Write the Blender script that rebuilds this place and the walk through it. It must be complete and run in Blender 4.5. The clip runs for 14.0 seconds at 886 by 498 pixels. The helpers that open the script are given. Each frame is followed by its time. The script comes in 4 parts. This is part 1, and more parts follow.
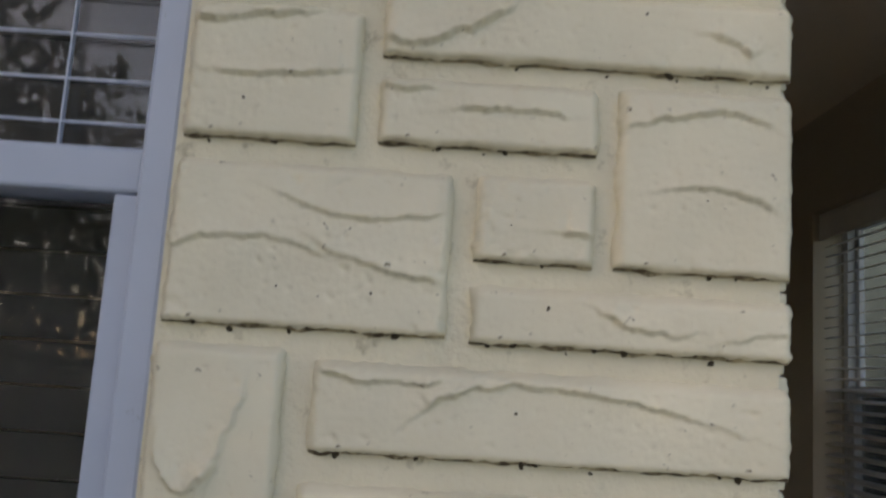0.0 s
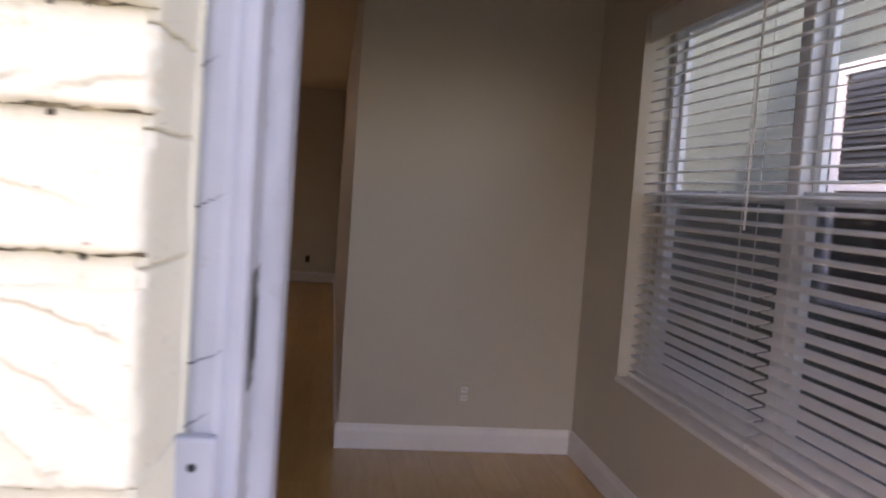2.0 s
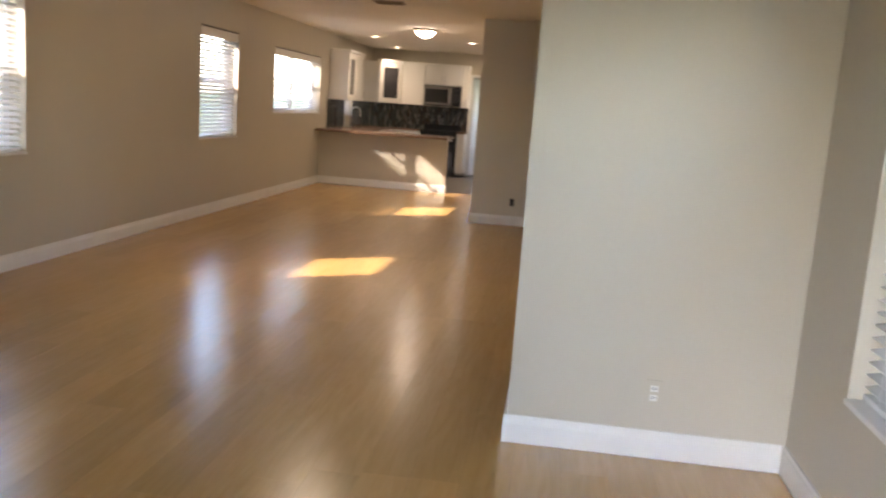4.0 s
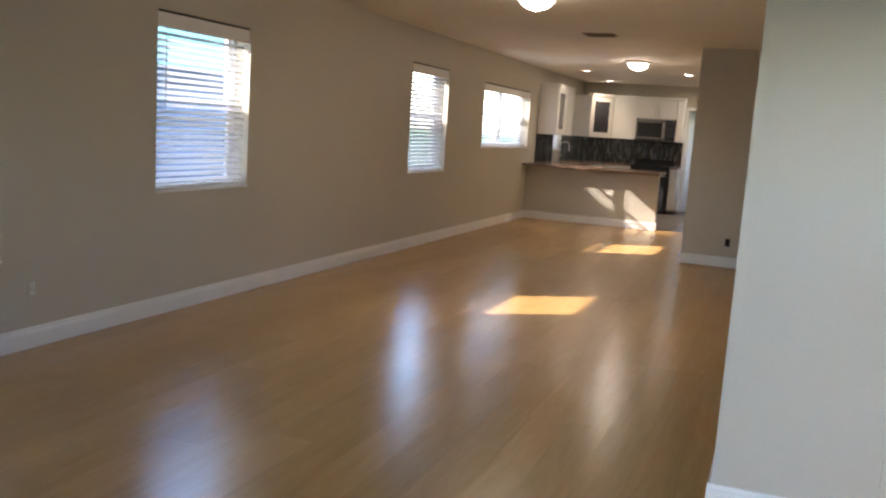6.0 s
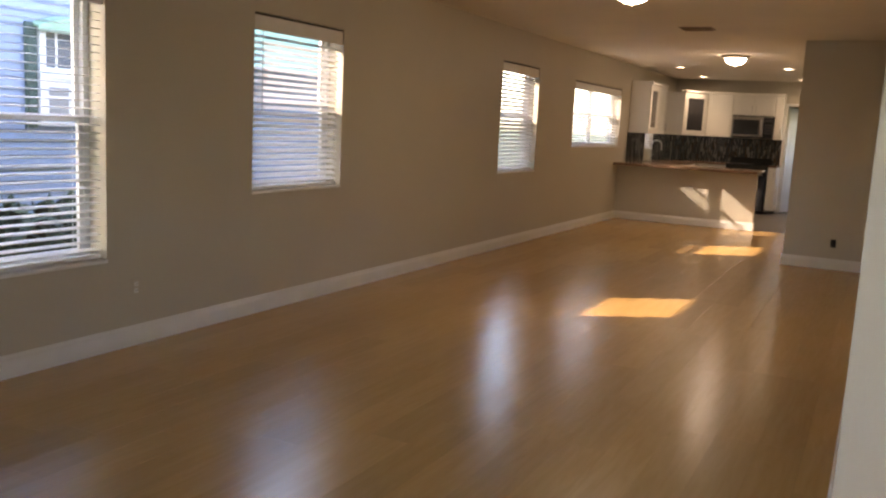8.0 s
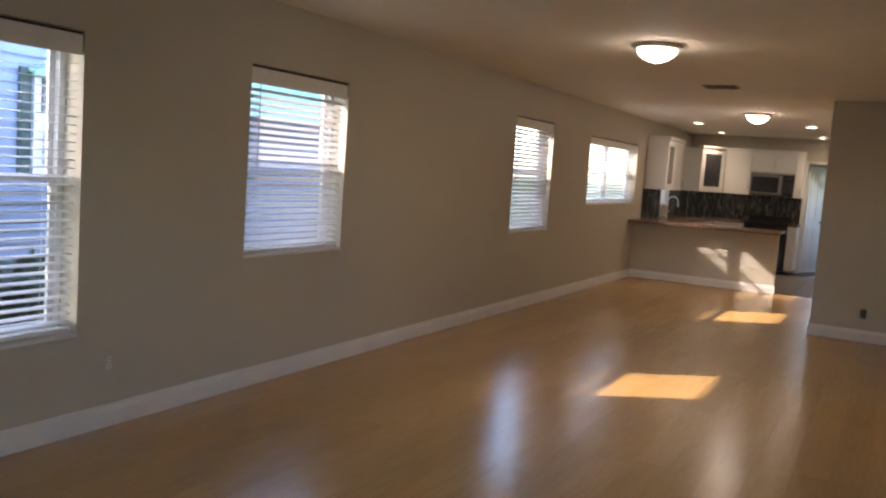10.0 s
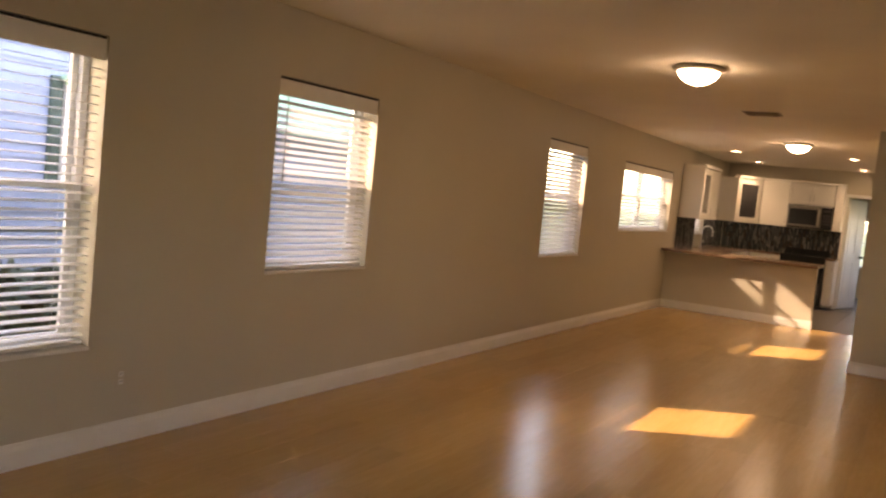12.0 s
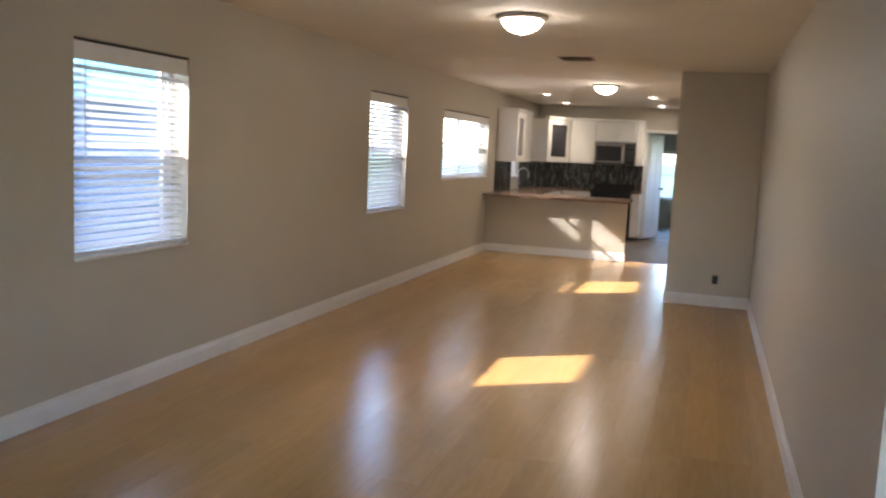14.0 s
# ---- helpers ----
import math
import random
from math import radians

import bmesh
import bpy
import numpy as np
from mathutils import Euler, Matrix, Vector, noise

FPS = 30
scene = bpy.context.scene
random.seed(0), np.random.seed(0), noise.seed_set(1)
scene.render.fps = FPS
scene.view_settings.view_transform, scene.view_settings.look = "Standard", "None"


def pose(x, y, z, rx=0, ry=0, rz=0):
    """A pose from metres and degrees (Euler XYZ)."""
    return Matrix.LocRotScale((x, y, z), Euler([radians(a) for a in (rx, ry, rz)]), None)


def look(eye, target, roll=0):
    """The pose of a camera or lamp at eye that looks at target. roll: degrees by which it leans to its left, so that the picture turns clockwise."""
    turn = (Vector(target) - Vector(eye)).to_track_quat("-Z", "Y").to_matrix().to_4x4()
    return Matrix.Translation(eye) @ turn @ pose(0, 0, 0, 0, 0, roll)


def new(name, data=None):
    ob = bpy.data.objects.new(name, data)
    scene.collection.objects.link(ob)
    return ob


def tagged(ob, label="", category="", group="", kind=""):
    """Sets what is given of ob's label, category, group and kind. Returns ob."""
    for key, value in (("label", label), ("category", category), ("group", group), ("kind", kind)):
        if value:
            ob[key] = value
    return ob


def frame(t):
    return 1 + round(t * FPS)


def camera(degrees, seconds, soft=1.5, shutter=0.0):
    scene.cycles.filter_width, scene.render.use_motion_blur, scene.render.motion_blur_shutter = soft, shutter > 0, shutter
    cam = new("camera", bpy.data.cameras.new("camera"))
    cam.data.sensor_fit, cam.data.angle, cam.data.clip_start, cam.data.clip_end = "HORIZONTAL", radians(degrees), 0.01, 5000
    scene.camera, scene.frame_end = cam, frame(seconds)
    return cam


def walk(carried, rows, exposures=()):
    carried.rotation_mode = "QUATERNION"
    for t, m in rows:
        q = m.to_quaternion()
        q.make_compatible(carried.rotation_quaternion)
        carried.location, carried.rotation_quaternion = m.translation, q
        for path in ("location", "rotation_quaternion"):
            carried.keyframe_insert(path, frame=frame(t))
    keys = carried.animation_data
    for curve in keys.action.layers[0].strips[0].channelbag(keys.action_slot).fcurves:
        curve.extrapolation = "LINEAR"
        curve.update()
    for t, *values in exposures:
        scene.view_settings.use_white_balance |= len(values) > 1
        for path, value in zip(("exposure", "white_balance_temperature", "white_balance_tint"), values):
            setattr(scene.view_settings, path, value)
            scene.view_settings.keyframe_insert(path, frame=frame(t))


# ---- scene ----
cam = camera(55.0, 14.0, soft=2.2, shutter=0.4)
PATH = [
    (0.00, -0.414, -4.188, 1.282, 98.52, -3.69, -0.68),
    (0.50, -0.434, -4.142, 1.257, 96.03, -5.61, -2.29),
    (1.00, -0.368, -4.140, 1.233, 92.08, -5.58, -2.99),
    (1.50, -0.261, -4.105, 1.240, 87.01, -5.03, -6.45),
    (1.70, -0.201, -4.098, 1.247, 86.65, -4.15, -7.81),
    (2.00, -0.083, -4.091, 1.274, 86.21, -3.99, -7.37),
    (2.50, 0.009, -4.027, 1.264, 86.17, -4.99, -4.64),
    (3.00, 0.049, -3.866, 1.261, 84.96, -5.18, -2.13),
    (3.50, 0.047, -3.686, 1.359, 81.90, -4.26, 1.85),
    (4.00, 0.110, -3.549, 1.428, 80.42, -4.04, 7.58),
    (6.50, 0.125, -3.324, 1.428, 82.12, -3.84, 23.31),
    (7.00, 0.089, -3.340, 1.419, 82.13, -3.80, 24.81),
    (7.50, 0.099, -3.344, 1.417, 81.70, -2.87, 26.78),
    (8.00, 0.041, -3.281, 1.404, 81.54, -2.93, 27.34),
    (10.50, -0.216, -2.768, 1.534, 85.68, -4.75, 29.07),
    (11.00, -0.250, -2.723, 1.482, 86.72, -4.16, 32.52),
    (11.50, -0.252, -2.705, 1.520, 86.08, -5.55, 32.15),
    (12.00, -0.257, -2.672, 1.497, 85.83, -5.71, 30.19),
    (12.50, -0.263, -2.624, 1.492, 85.11, -4.79, 27.40),
    (13.00, -0.266, -2.556, 1.516, 84.29, -4.88, 24.24),
    (13.50, -0.306, -2.561, 1.553, 83.82, -4.46, 21.42),
    (14.00, -0.495, -2.510, 1.576, 83.19, -2.71, 17.41),
]
EXPOSURES = [(0.0, 0.9, 7700, 20), (0.5, 0.6, 7900, 29), (1.0, 0.65, 7700, 33), (1.5, 1.2, 7100, 37), (2.0, 2.65, 7500, 38), (2.5, 3.4, 7600, 38), (3.0, 3.85, 7650, 34), (3.5, 4.0, 7800, 28), (4.0, 4.45, 6800, 20), (6.5, 4.23, 6150, 17), (7.0, 4.23, 6250, 18), (7.5, 3.83, 7250, 21), (8.0, 3.93, 7750, 23), (10.5, 3.83, 6400, 21), (11.0, 3.98, 8350, 26), (11.5, 4.08, 10050, 30), (12.0, 4.03, 9950, 30), (12.5, 3.93, 8750, 29), (13.0, 4.13, 5850, 19), (13.5, 4.43, 5700, 17), (14.0, 4.43, 5900, 16)]
walk(cam, [(t, pose(x, y, z, rx, ry, rz)) for t, x, y, z, rx, ry, rz in PATH], EXPOSURES)

# ---- world and lights ----
SUN_WAY = Vector((1.43, 1.0, -1.06)).normalized()
world = bpy.data.worlds.new("world")
scene.world = world
world.use_nodes = True
wn = world.node_tree.nodes
wl = world.node_tree.links
sky = wn.new("ShaderNodeTexSky")
sky.sky_type = 'NISHITA'
sky.sun_disc = False
sky.sun_elevation = radians(32.7)
sky.sun_rotation = math.atan2(-SUN_WAY.x, -SUN_WAY.y)
sky.dust_density = 1.2
wn["Background"].inputs[1].default_value = 0.15
wl.new(sky.outputs[0], wn["Background"].inputs[0])


def lamp(name, kind, energy, colour, m, **more):
    data = bpy.data.lights.new(name, kind)
    data.energy, data.color = energy, colour
    if kind == 'SUN':
        data.angle = radians(0.9)
    if kind == 'AREA':
        data.shape = 'RECTANGLE'
        data.size, data.size_y = more["size"]
    if kind == 'SPOT':
        data.spot_size, data.spot_blend, data.shadow_soft_size = radians(110), 0.8, 0.05
    if kind == 'POINT':
        data.shadow_soft_size = 0.1
    ob = new(name, data)
    ob.matrix_world = m
    return ob


lamp("sun", 'SUN', 1.1, (1.0, 0.9, 0.76), look((0, 0, 20), Vector((0, 0, 20)) + SUN_WAY))

# ---- materials ----


def material(name, base, rough=0.5, vary=0.08, scale=6.0, bump=0.0, bump_scale=60.0, metal=0.0, coat=0.0, stretch=(1, 1, 1), island=False, dirt=None, spec=0.5):
    mat = bpy.data.materials.new(name)
    mat.use_nodes = True
    n, l = mat.node_tree.nodes, mat.node_tree.links
    b = n["Principled BSDF"]
    b.inputs["Roughness"].default_value = rough
    b.inputs["Metallic"].default_value = metal
    b.inputs["Coat Weight"].default_value = coat
    b.inputs["Coat Roughness"].default_value = 0.15
    b.inputs["Specular IOR Level"].default_value = spec
    co = n.new("ShaderNodeTexCoord")
    mp = n.new("ShaderNodeMapping")
    mp.inputs["Scale"].default_value = stretch
    l.new(co.outputs["Object"], mp.inputs[0])
    no = n.new("ShaderNodeTexNoise")
    no.inputs["Scale"].default_value = scale
    no.inputs["Detail"].default_value = 6
    l.new(mp.outputs[0], no.inputs["Vector"])
    ramp = n.new("ShaderNodeMapRange")
    ramp.inputs[1].default_value, ramp.inputs[2].default_value = 0.3, 0.7
    ramp.inputs[3].default_value, ramp.inputs[4].default_value = 1 - vary, 1 + vary
    l.new(no.outputs["Fac"], ramp.inputs[0])
    mul = n.new("ShaderNodeMix")
    mul.data_type, mul.blend_type = 'RGBA', 'MULTIPLY'
    mul.inputs[0].default_value = 1.0
    mul.inputs[6].default_value = (*base, 1)
    l.new(ramp.outputs[0], mul.inputs[7])
    out = mul.outputs[2]
    if dirt:
        colour, low, high, dscale = dirt
        d = n.new("ShaderNodeTexNoise")
        d.inputs["Scale"].default_value = dscale
        d.inputs["Detail"].default_value = 8
        d.inputs["Roughness"].default_value = 0.7
        l.new(co.outputs["Object"], d.inputs["Vector"])
        r = n.new("ShaderNodeMapRange")
        r.inputs[1].default_value, r.inputs[2].default_value = low, high
        l.new(d.outputs["Fac"], r.inputs[0])
        mx = n.new("ShaderNodeMix")
        mx.data_type = 'RGBA'
        mx.inputs[7].default_value = (*colour, 1)
        l.new(r.outputs[0], mx.inputs[0])
        l.new(out, mx.inputs[6])
        out = mx.outputs[2]
    l.new(out, b.inputs["Base Color"])
    rr = n.new("ShaderNodeMapRange")
    rr.inputs[3].default_value, rr.inputs[4].default_value = max(0.02, rough - 0.05), min(1, rough + 0.08)
    l.new(no.outputs["Fac"], rr.inputs[0])
    l.new(rr.outputs[0], b.inputs["Roughness"])
    if bump:
        bn = n.new("ShaderNodeTexNoise")
        bn.inputs["Scale"].default_value = bump_scale
        bn.inputs["Detail"].default_value = 4
        l.new(mp.outputs[0], bn.inputs["Vector"])
        bp = n.new("ShaderNodeBump")
        bp.inputs["Strength"].default_value = bump
        bp.inputs["Distance"].default_value = 0.004
        l.new(bn.outputs["Fac"], bp.inputs["Height"])
        l.new(bp.outputs[0], b.inputs["Normal"])
    return mat


def glowing(name, colour, strength):
    mat = bpy.data.materials.new(name)
    mat.use_nodes = True
    b = mat.node_tree.nodes["Principled BSDF"]
    b.inputs["Base Color"].default_value = (0.9, 0.88, 0.84, 1)
    b.inputs["Emission Color"].default_value = (*colour, 1)
    b.inputs["Emission Strength"].default_value = strength
    b.inputs["Roughness"].default_value = 0.25
    return mat


def clear_glass(name, tint=(0.975, 0.985, 0.985)):
    mat = bpy.data.materials.new(name)
    mat.use_nodes = True
    n, l = mat.node_tree.nodes, mat.node_tree.links
    n.remove(n["Principled BSDF"])
    tr = n.new("ShaderNodeBsdfTransparent")
    tr.inputs[0].default_value = (*tint, 1)
    gl = n.new("ShaderNodeBsdfGlossy")
    gl.inputs["Roughness"].default_value = 0.01
    lw = n.new("ShaderNodeLayerWeight")
    pw = n.new("ShaderNodeMath")
    pw.operation = 'POWER'
    pw.inputs[1].default_value = 5.0
    l.new(lw.outputs["Facing"], pw.inputs[0])
    fr = n.new("ShaderNodeMapRange")
    fr.inputs[3].default_value, fr.inputs[4].default_value = 0.03, 0.9
    l.new(pw.outputs[0], fr.inputs[0])
    mx = n.new("ShaderNodeMixShader")
    l.new(fr.outputs[0], mx.inputs[0])
    l.new(tr.outputs[0], mx.inputs[1])
    l.new(gl.outputs[0], mx.inputs[2])
    l.new(mx.outputs[0], n["Material Output"].inputs[0])
    return mat


def wood_planks():
    mat = bpy.data.materials.new("honey_laminate")
    mat.use_nodes = True
    n, l = mat.node_tree.nodes, mat.node_tree.links
    b = n["Principled BSDF"]
    co = n.new("ShaderNodeTexCoord")
    info = n.new("ShaderNodeObjectInfo")
    geo = n.new("ShaderNodeNewGeometry")
    add = n.new("ShaderNodeMath")
    add.operation = 'ADD'
    l.new(info.outputs["Random"], add.inputs[0])
    l.new(geo.outputs["Random Per Island"], add.inputs[1])
    fract = n.new("ShaderNodeMath")
    fract.operation = 'FRACT'
    l.new(add.outputs[0], fract.inputs[0])
    off = n.new("ShaderNodeVectorMath")
    off.operation = 'SCALE'
    off.inputs[0].default_value = (17, 31, 5)
    l.new(fract.outputs[0], off.inputs[3])
    sm = n.new("ShaderNodeVectorMath")
    l.new(co.outputs["Object"], sm.inputs[0])
    l.new(off.outputs[0], sm.inputs[1])
    mp = n.new("ShaderNodeMapping")
    mp.inputs["Scale"].default_value = (14, 1.3, 14)
    l.new(sm.outputs[0], mp.inputs[0])
    grain = n.new("ShaderNodeTexNoise")
    grain.inputs["Scale"].default_value = 2.2
    grain.inputs["Detail"].default_value = 8
    grain.inputs["Distortion"].default_value = 0.8
    l.new(mp.outputs[0], grain.inputs["Vector"])
    ramp = n.new("ShaderNodeValToRGB")
    e = ramp.color_ramp.elements
    e[0].position, e[0].color = 0.25, (0.515, 0.300, 0.097, 1)
    e[1].position, e[1].color = 0.75, (0.595, 0.362, 0.130, 1)
    l.new(grain.outputs["Fac"], ramp.inputs[0])
    tone = n.new("ShaderNodeMapRange")
    tone.inputs[3].default_value, tone.inputs[4].default_value = 0.92, 1.07
    l.new(fract.outputs[0], tone.inputs[0])
    mx = n.new("ShaderNodeMix")
    mx.data_type, mx.blend_type = 'RGBA', 'MULTIPLY'
    mx.inputs[0].default_value = 1
    l.new(ramp.outputs[0], mx.inputs[6])
    l.new(tone.outputs[0], mx.inputs[7])
    l.new(mx.outputs[2], b.inputs["Base Color"])
    wear = n.new("ShaderNodeTexNoise")
    wear.inputs["Scale"].default_value = 1.7
    l.new(co.outputs["Object"], wear.inputs["Vector"])
    rr = n.new("ShaderNodeMapRange")
    rr.inputs[3].default_value, rr.inputs[4].default_value = 0.20, 0.28
    l.new(wear.outputs["Fac"], rr.inputs[0])
    l.new(rr.outputs[0], b.inputs["Roughness"])
    b.inputs["Specular IOR Level"].default_value = 0.75
    b.inputs["IOR"].default_value = 1.8
    return mat


WALL = material("beige_wall_paint", (0.545, 0.50, 0.41), 0.42, 0.03, 1.2, 0.12, 180)
CEIL = material("ceiling_paint", (0.80, 0.745, 0.64), 0.8, 0.03, 1.5, 0.2, 120)
WHITE = material("white_trim_paint", (0.80, 0.79, 0.76), 0.35, 0.03, 5, 0.05, 80)
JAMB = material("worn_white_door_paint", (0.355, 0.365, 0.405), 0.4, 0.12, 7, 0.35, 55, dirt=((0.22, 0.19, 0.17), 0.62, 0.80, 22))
CREAM = material("cream_masonry_paint", (0.68, 0.64, 0.50), 0.6, 0.08, 7, 0.14, 160, dirt=((0.16, 0.13, 0.085), 0.632, 0.70, 80))
CREAM_JOINT = material("cream_mortar_paint", (0.64, 0.60, 0.465), 0.7, 0.08, 12, 0.5, 150, dirt=((0.22, 0.19, 0.11), 0.58, 0.76, 34))
SPECK = material("dark_brown_dirt", (0.045, 0.034, 0.022), 0.95, 0.4, 200)
# shadow line below each brick, painted together with the dirt in it
CREVICE = material("crevice_shade_and_dirt", (0.10, 0.075, 0.05), 0.9, 0.6, 60, dirt=((0.55, 0.48, 0.33), 0.45, 0.62, 45))
FLOOR = wood_planks()
SUBFLOOR = material("dark_seam", (0.20, 0.12, 0.055), 0.7)
TILE = material("grey_floor_tile", (0.15, 0.13, 0.11), 0.5, 0.12, 5)
ALU = material("blue_white_aluminium", (0.40, 0.46, 0.58), 0.4, 0.06, 8, dirt=((0.16, 0.16, 0.17), 0.66, 0.80, 40))
FRAME_IN = material("white_vinyl_frame", (0.78, 0.79, 0.80), 0.35, 0.02)
SLAT = material("white_faux_wood_slat", (0.82, 0.81, 0.78), 0.4, 0.03, 10)
GLASS = clear_glass("window_glass")
SCREEN = clear_glass("insect_screen", (0.43, 0.45, 0.48))
FINESCREEN = clear_glass("fine_insect_screen", (0.89, 0.90, 0.90))
DARKGLASS = material("dark_cabinet_glass", (0.05, 0.05, 0.055), 0.12, 0.1)
GREYGLASS = material("grey_window_glass", (0.13, 0.15, 0.17), 0.1, 0.1)
CABINET = material("white_cabinet_lacquer", (0.80, 0.78, 0.73), 0.3, 0.02, 3)
STEEL = material("brushed_steel", (0.55, 0.54, 0.52), 0.3, 0.06, 30, metal=1.0, stretch=(1, 1, 20))
DULLSTEEL = material("dull_worn_steel", (0.11, 0.108, 0.105), 0.45, 0.25, 40, metal=0.9)
SATIN = material("satin_grey_steel", (0.24, 0.22, 0.20), 0.38, 0.1, 30, metal=0.9, stretch=(1, 1, 20))
BLACK = material("black_appliance_enamel", (0.02, 0.02, 0.022), 0.2, 0.1)
GRANITE = material("brown_granite", (0.17, 0.105, 0.07), 0.22, 0.45, 60)
BRONZE = material("lamp_pan_metal", (0.62, 0.58, 0.52), 0.35, 0.05, metal=0.6)
DOME = glowing("lit_dome_glass", (1.0, 0.86, 0.66), 2.3)
CANLIGHT = glowing("lit_recessed_lens", (1.0, 0.84, 0.62), 7.0)
PLASTIC = material("white_outlet_plastic", (0.74, 0.73, 0.70), 0.35, 0.02)
DUSK = material("dark_slat_and_gap_shade", (0.028, 0.024, 0.022), 0.6, 0.2)
DARK = material("dark_hole", (0.004, 0.004, 0.004), 0.8)
VENT = material("vent_brown_metal", (0.30, 0.23, 0.16), 0.5, 0.05)
GRASS = material("lawn_grass", (0.09, 0.13, 0.045), 0.9, 0.4, 9, 0.8, 40)
SIDING = material("pale_blue_siding", (0.27, 0.335, 0.47), 0.6, 0.05, 3)
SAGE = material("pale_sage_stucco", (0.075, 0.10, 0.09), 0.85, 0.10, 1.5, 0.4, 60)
# darker copy of the green leaf, with the shrubs' shade in its colour
SHADELEAF = material("shaded_green_leaf", (0.028, 0.052, 0.028), 0.5, 0.35, 14)
GREYSHUTTER = material("dark_grey_shutter", (0.035, 0.038, 0.042), 0.5, 0.1, 8)
DARKGREEN = material("dark_green_shutter_paint", (0.05, 0.09, 0.075), 0.5, 0.1, 6)
GREEN = material("green_awning_metal", (0.27, 0.43, 0.30), 0.5, 0.1, 4)
LEAF = material("dark_green_leaf", (0.05, 0.10, 0.035), 0.5, 0.35, 14)
PALELEAF = material("pale_green_leaf", (0.15, 0.21, 0.13), 0.5, 0.35, 3)
BARK = material("grey_bark", (0.16, 0.12, 0.09), 0.9, 0.3, 14, 0.8, 40)
PIPE = material("galvanised_pipe", (0.30, 0.31, 0.33), 0.45, 0.1, 20, metal=0.7)
PAVE = material("porch_concrete", (0.44, 0.43, 0.40), 0.85, 0.12, 5, 0.5, 60)
ROOF = material("grey_shingle_roof", (0.12, 0.115, 0.11), 0.9, 0.25, 20, 0.6, 50)

# ---- mesh helpers ----


def box(bm, x0, y0, z0, x1, y1, z1, bevel=0.0, m=None):
    vs = [bm.verts.new(c) for c in ((x0, y0, z0), (x1, y0, z0), (x1, y1, z0), (x0, y1, z0), (x0, y0, z1), (x1, y0, z1), (x1, y1, z1), (x0, y1, z1))]
    fs = [bm.faces.new([vs[i] for i in f]) for f in ((0, 3, 2, 1), (4, 5, 6, 7), (0, 1, 5, 4), (1, 2, 6, 5), (2, 3, 7, 6), (3, 0, 4, 7))]
    if bevel:
        es = list({e for f in fs for e in f.edges})
        r = bmesh.ops.bevel(bm, geom=es, offset=bevel, segments=2, affect='EDGES', profile=0.5)
        vs = list({v for f in r["faces"] for v in f.verts} | {v for v in vs if v.is_valid})
    if m:
        bmesh.ops.transform(bm, matrix=m, verts=vs)
    return vs


def rod(bm, a, b, r0, r1=None, n=10):
    a, b = Vector(a), Vector(b)
    d = b - a
    m = Matrix.Translation((a + b) / 2) @ d.to_track_quat('Z', 'Y').to_matrix().to_4x4()
    return bmesh.ops.create_cone(bm, cap_ends=True, segments=n, radius1=r0, radius2=r0 if r1 is None else r1, depth=d.length, matrix=m)["verts"]


def lathe(bm, profile, n=32, centre=(0, 0, 0)):
    cx, cy, cz = centre
    rings = []
    for r, z in profile:
        rings.append([bm.verts.new((cx + r * math.cos(2 * math.pi * i / n), cy + r * math.sin(2 * math.pi * i / n), cz + z)) for i in range(n)])
    for a, b in zip(rings, rings[1:]):
        for i in range(n):
            bm.faces.new((a[i], a[(i + 1) % n], b[(i + 1) % n], b[i]))
    return rings


def mesh_of(name, bm, mat, smooth=False):
    bmesh.ops.recalc_face_normals(bm, faces=bm.faces)
    me = bpy.data.meshes.new(name)
    bm.to_mesh(me)
    bm.free()
    me.materials.append(mat)
    if smooth:
        me.shade_smooth()
    return me


def part(name, bm, mat, parent, label="", smooth=False):
    ob = new(name, bm if isinstance(bm, bpy.types.Mesh) else mesh_of(name, bm, mat, smooth))
    ob.parent = parent
    if label:
        ob["label"] = label
    if mat is GLASS:
        ob.visible_shadow = False
    return ob


def thing(name, at, label, category, group="", kind="", turn=0):
    ob = new(name)
    ob.empty_display_size = 0.1
    ob.matrix_world = pose(*at, 0, 0, turn)
    return tagged(ob, label, category, group, kind)


def solid(name, boxes, mat, label, category, kind="structure", bevel=0.0):
    bm = bmesh.new()
    for b in boxes:
        box(bm, *b, bevel=bevel)
    return tagged(new(name, mesh_of(name, bm, mat)), label, category, kind=kind)


def cells(a0, a1, z0, z1, holes):
    """Rectangles of a wall from a0 to a1 and z0 to z1 around its holes (a0, a1, z0, z1)."""
    out, at = [], a0
    for h0, h1, b, t in sorted(holes):
        if h0 > at:
            out.append((at, h0, z0, z1))
        if b > z0:
            out.append((h0, h1, z0, b))
        if t < z1:
            out.append((h0, h1, t, z1))
        at = h1
    if at < a1:
        out.append((at, a1, z0, z1))
    return out


# ---- plan ----
XL, XR, XN = -3.80, 0.012, 1.185          # long wall, room's other wall, nook's wall
YF, YI = -3.63, -3.29                     # street face and inner face of the front wall
YS, YP, YK, YB = 7.06, 10.41, 14.22, 17.8  # stub, half wall, kitchen's end, back room's end
XS = -0.86
H = 2.50
REC = 0.13
DOOR0, DOOR1, DOORH = -0.185, 0.85, 2.06
W1, W2, W3, W4, W5 = (-0.97, 0.092, 0.525, 2.06), (1.335, 2.40, 0.853, 2.078), (5.535, 6.66, 0.865, 2.12), (8.03, 10.35, 1.155, 2.07), (12.05, 12.62, 1.12, 2.05)
WR = (-2.72, -0.58, 0.52, 2.08)
# opening out of view, added to let skylight onto the back room's door
WE = (15.0, 16.8, 0.55, 2.05)
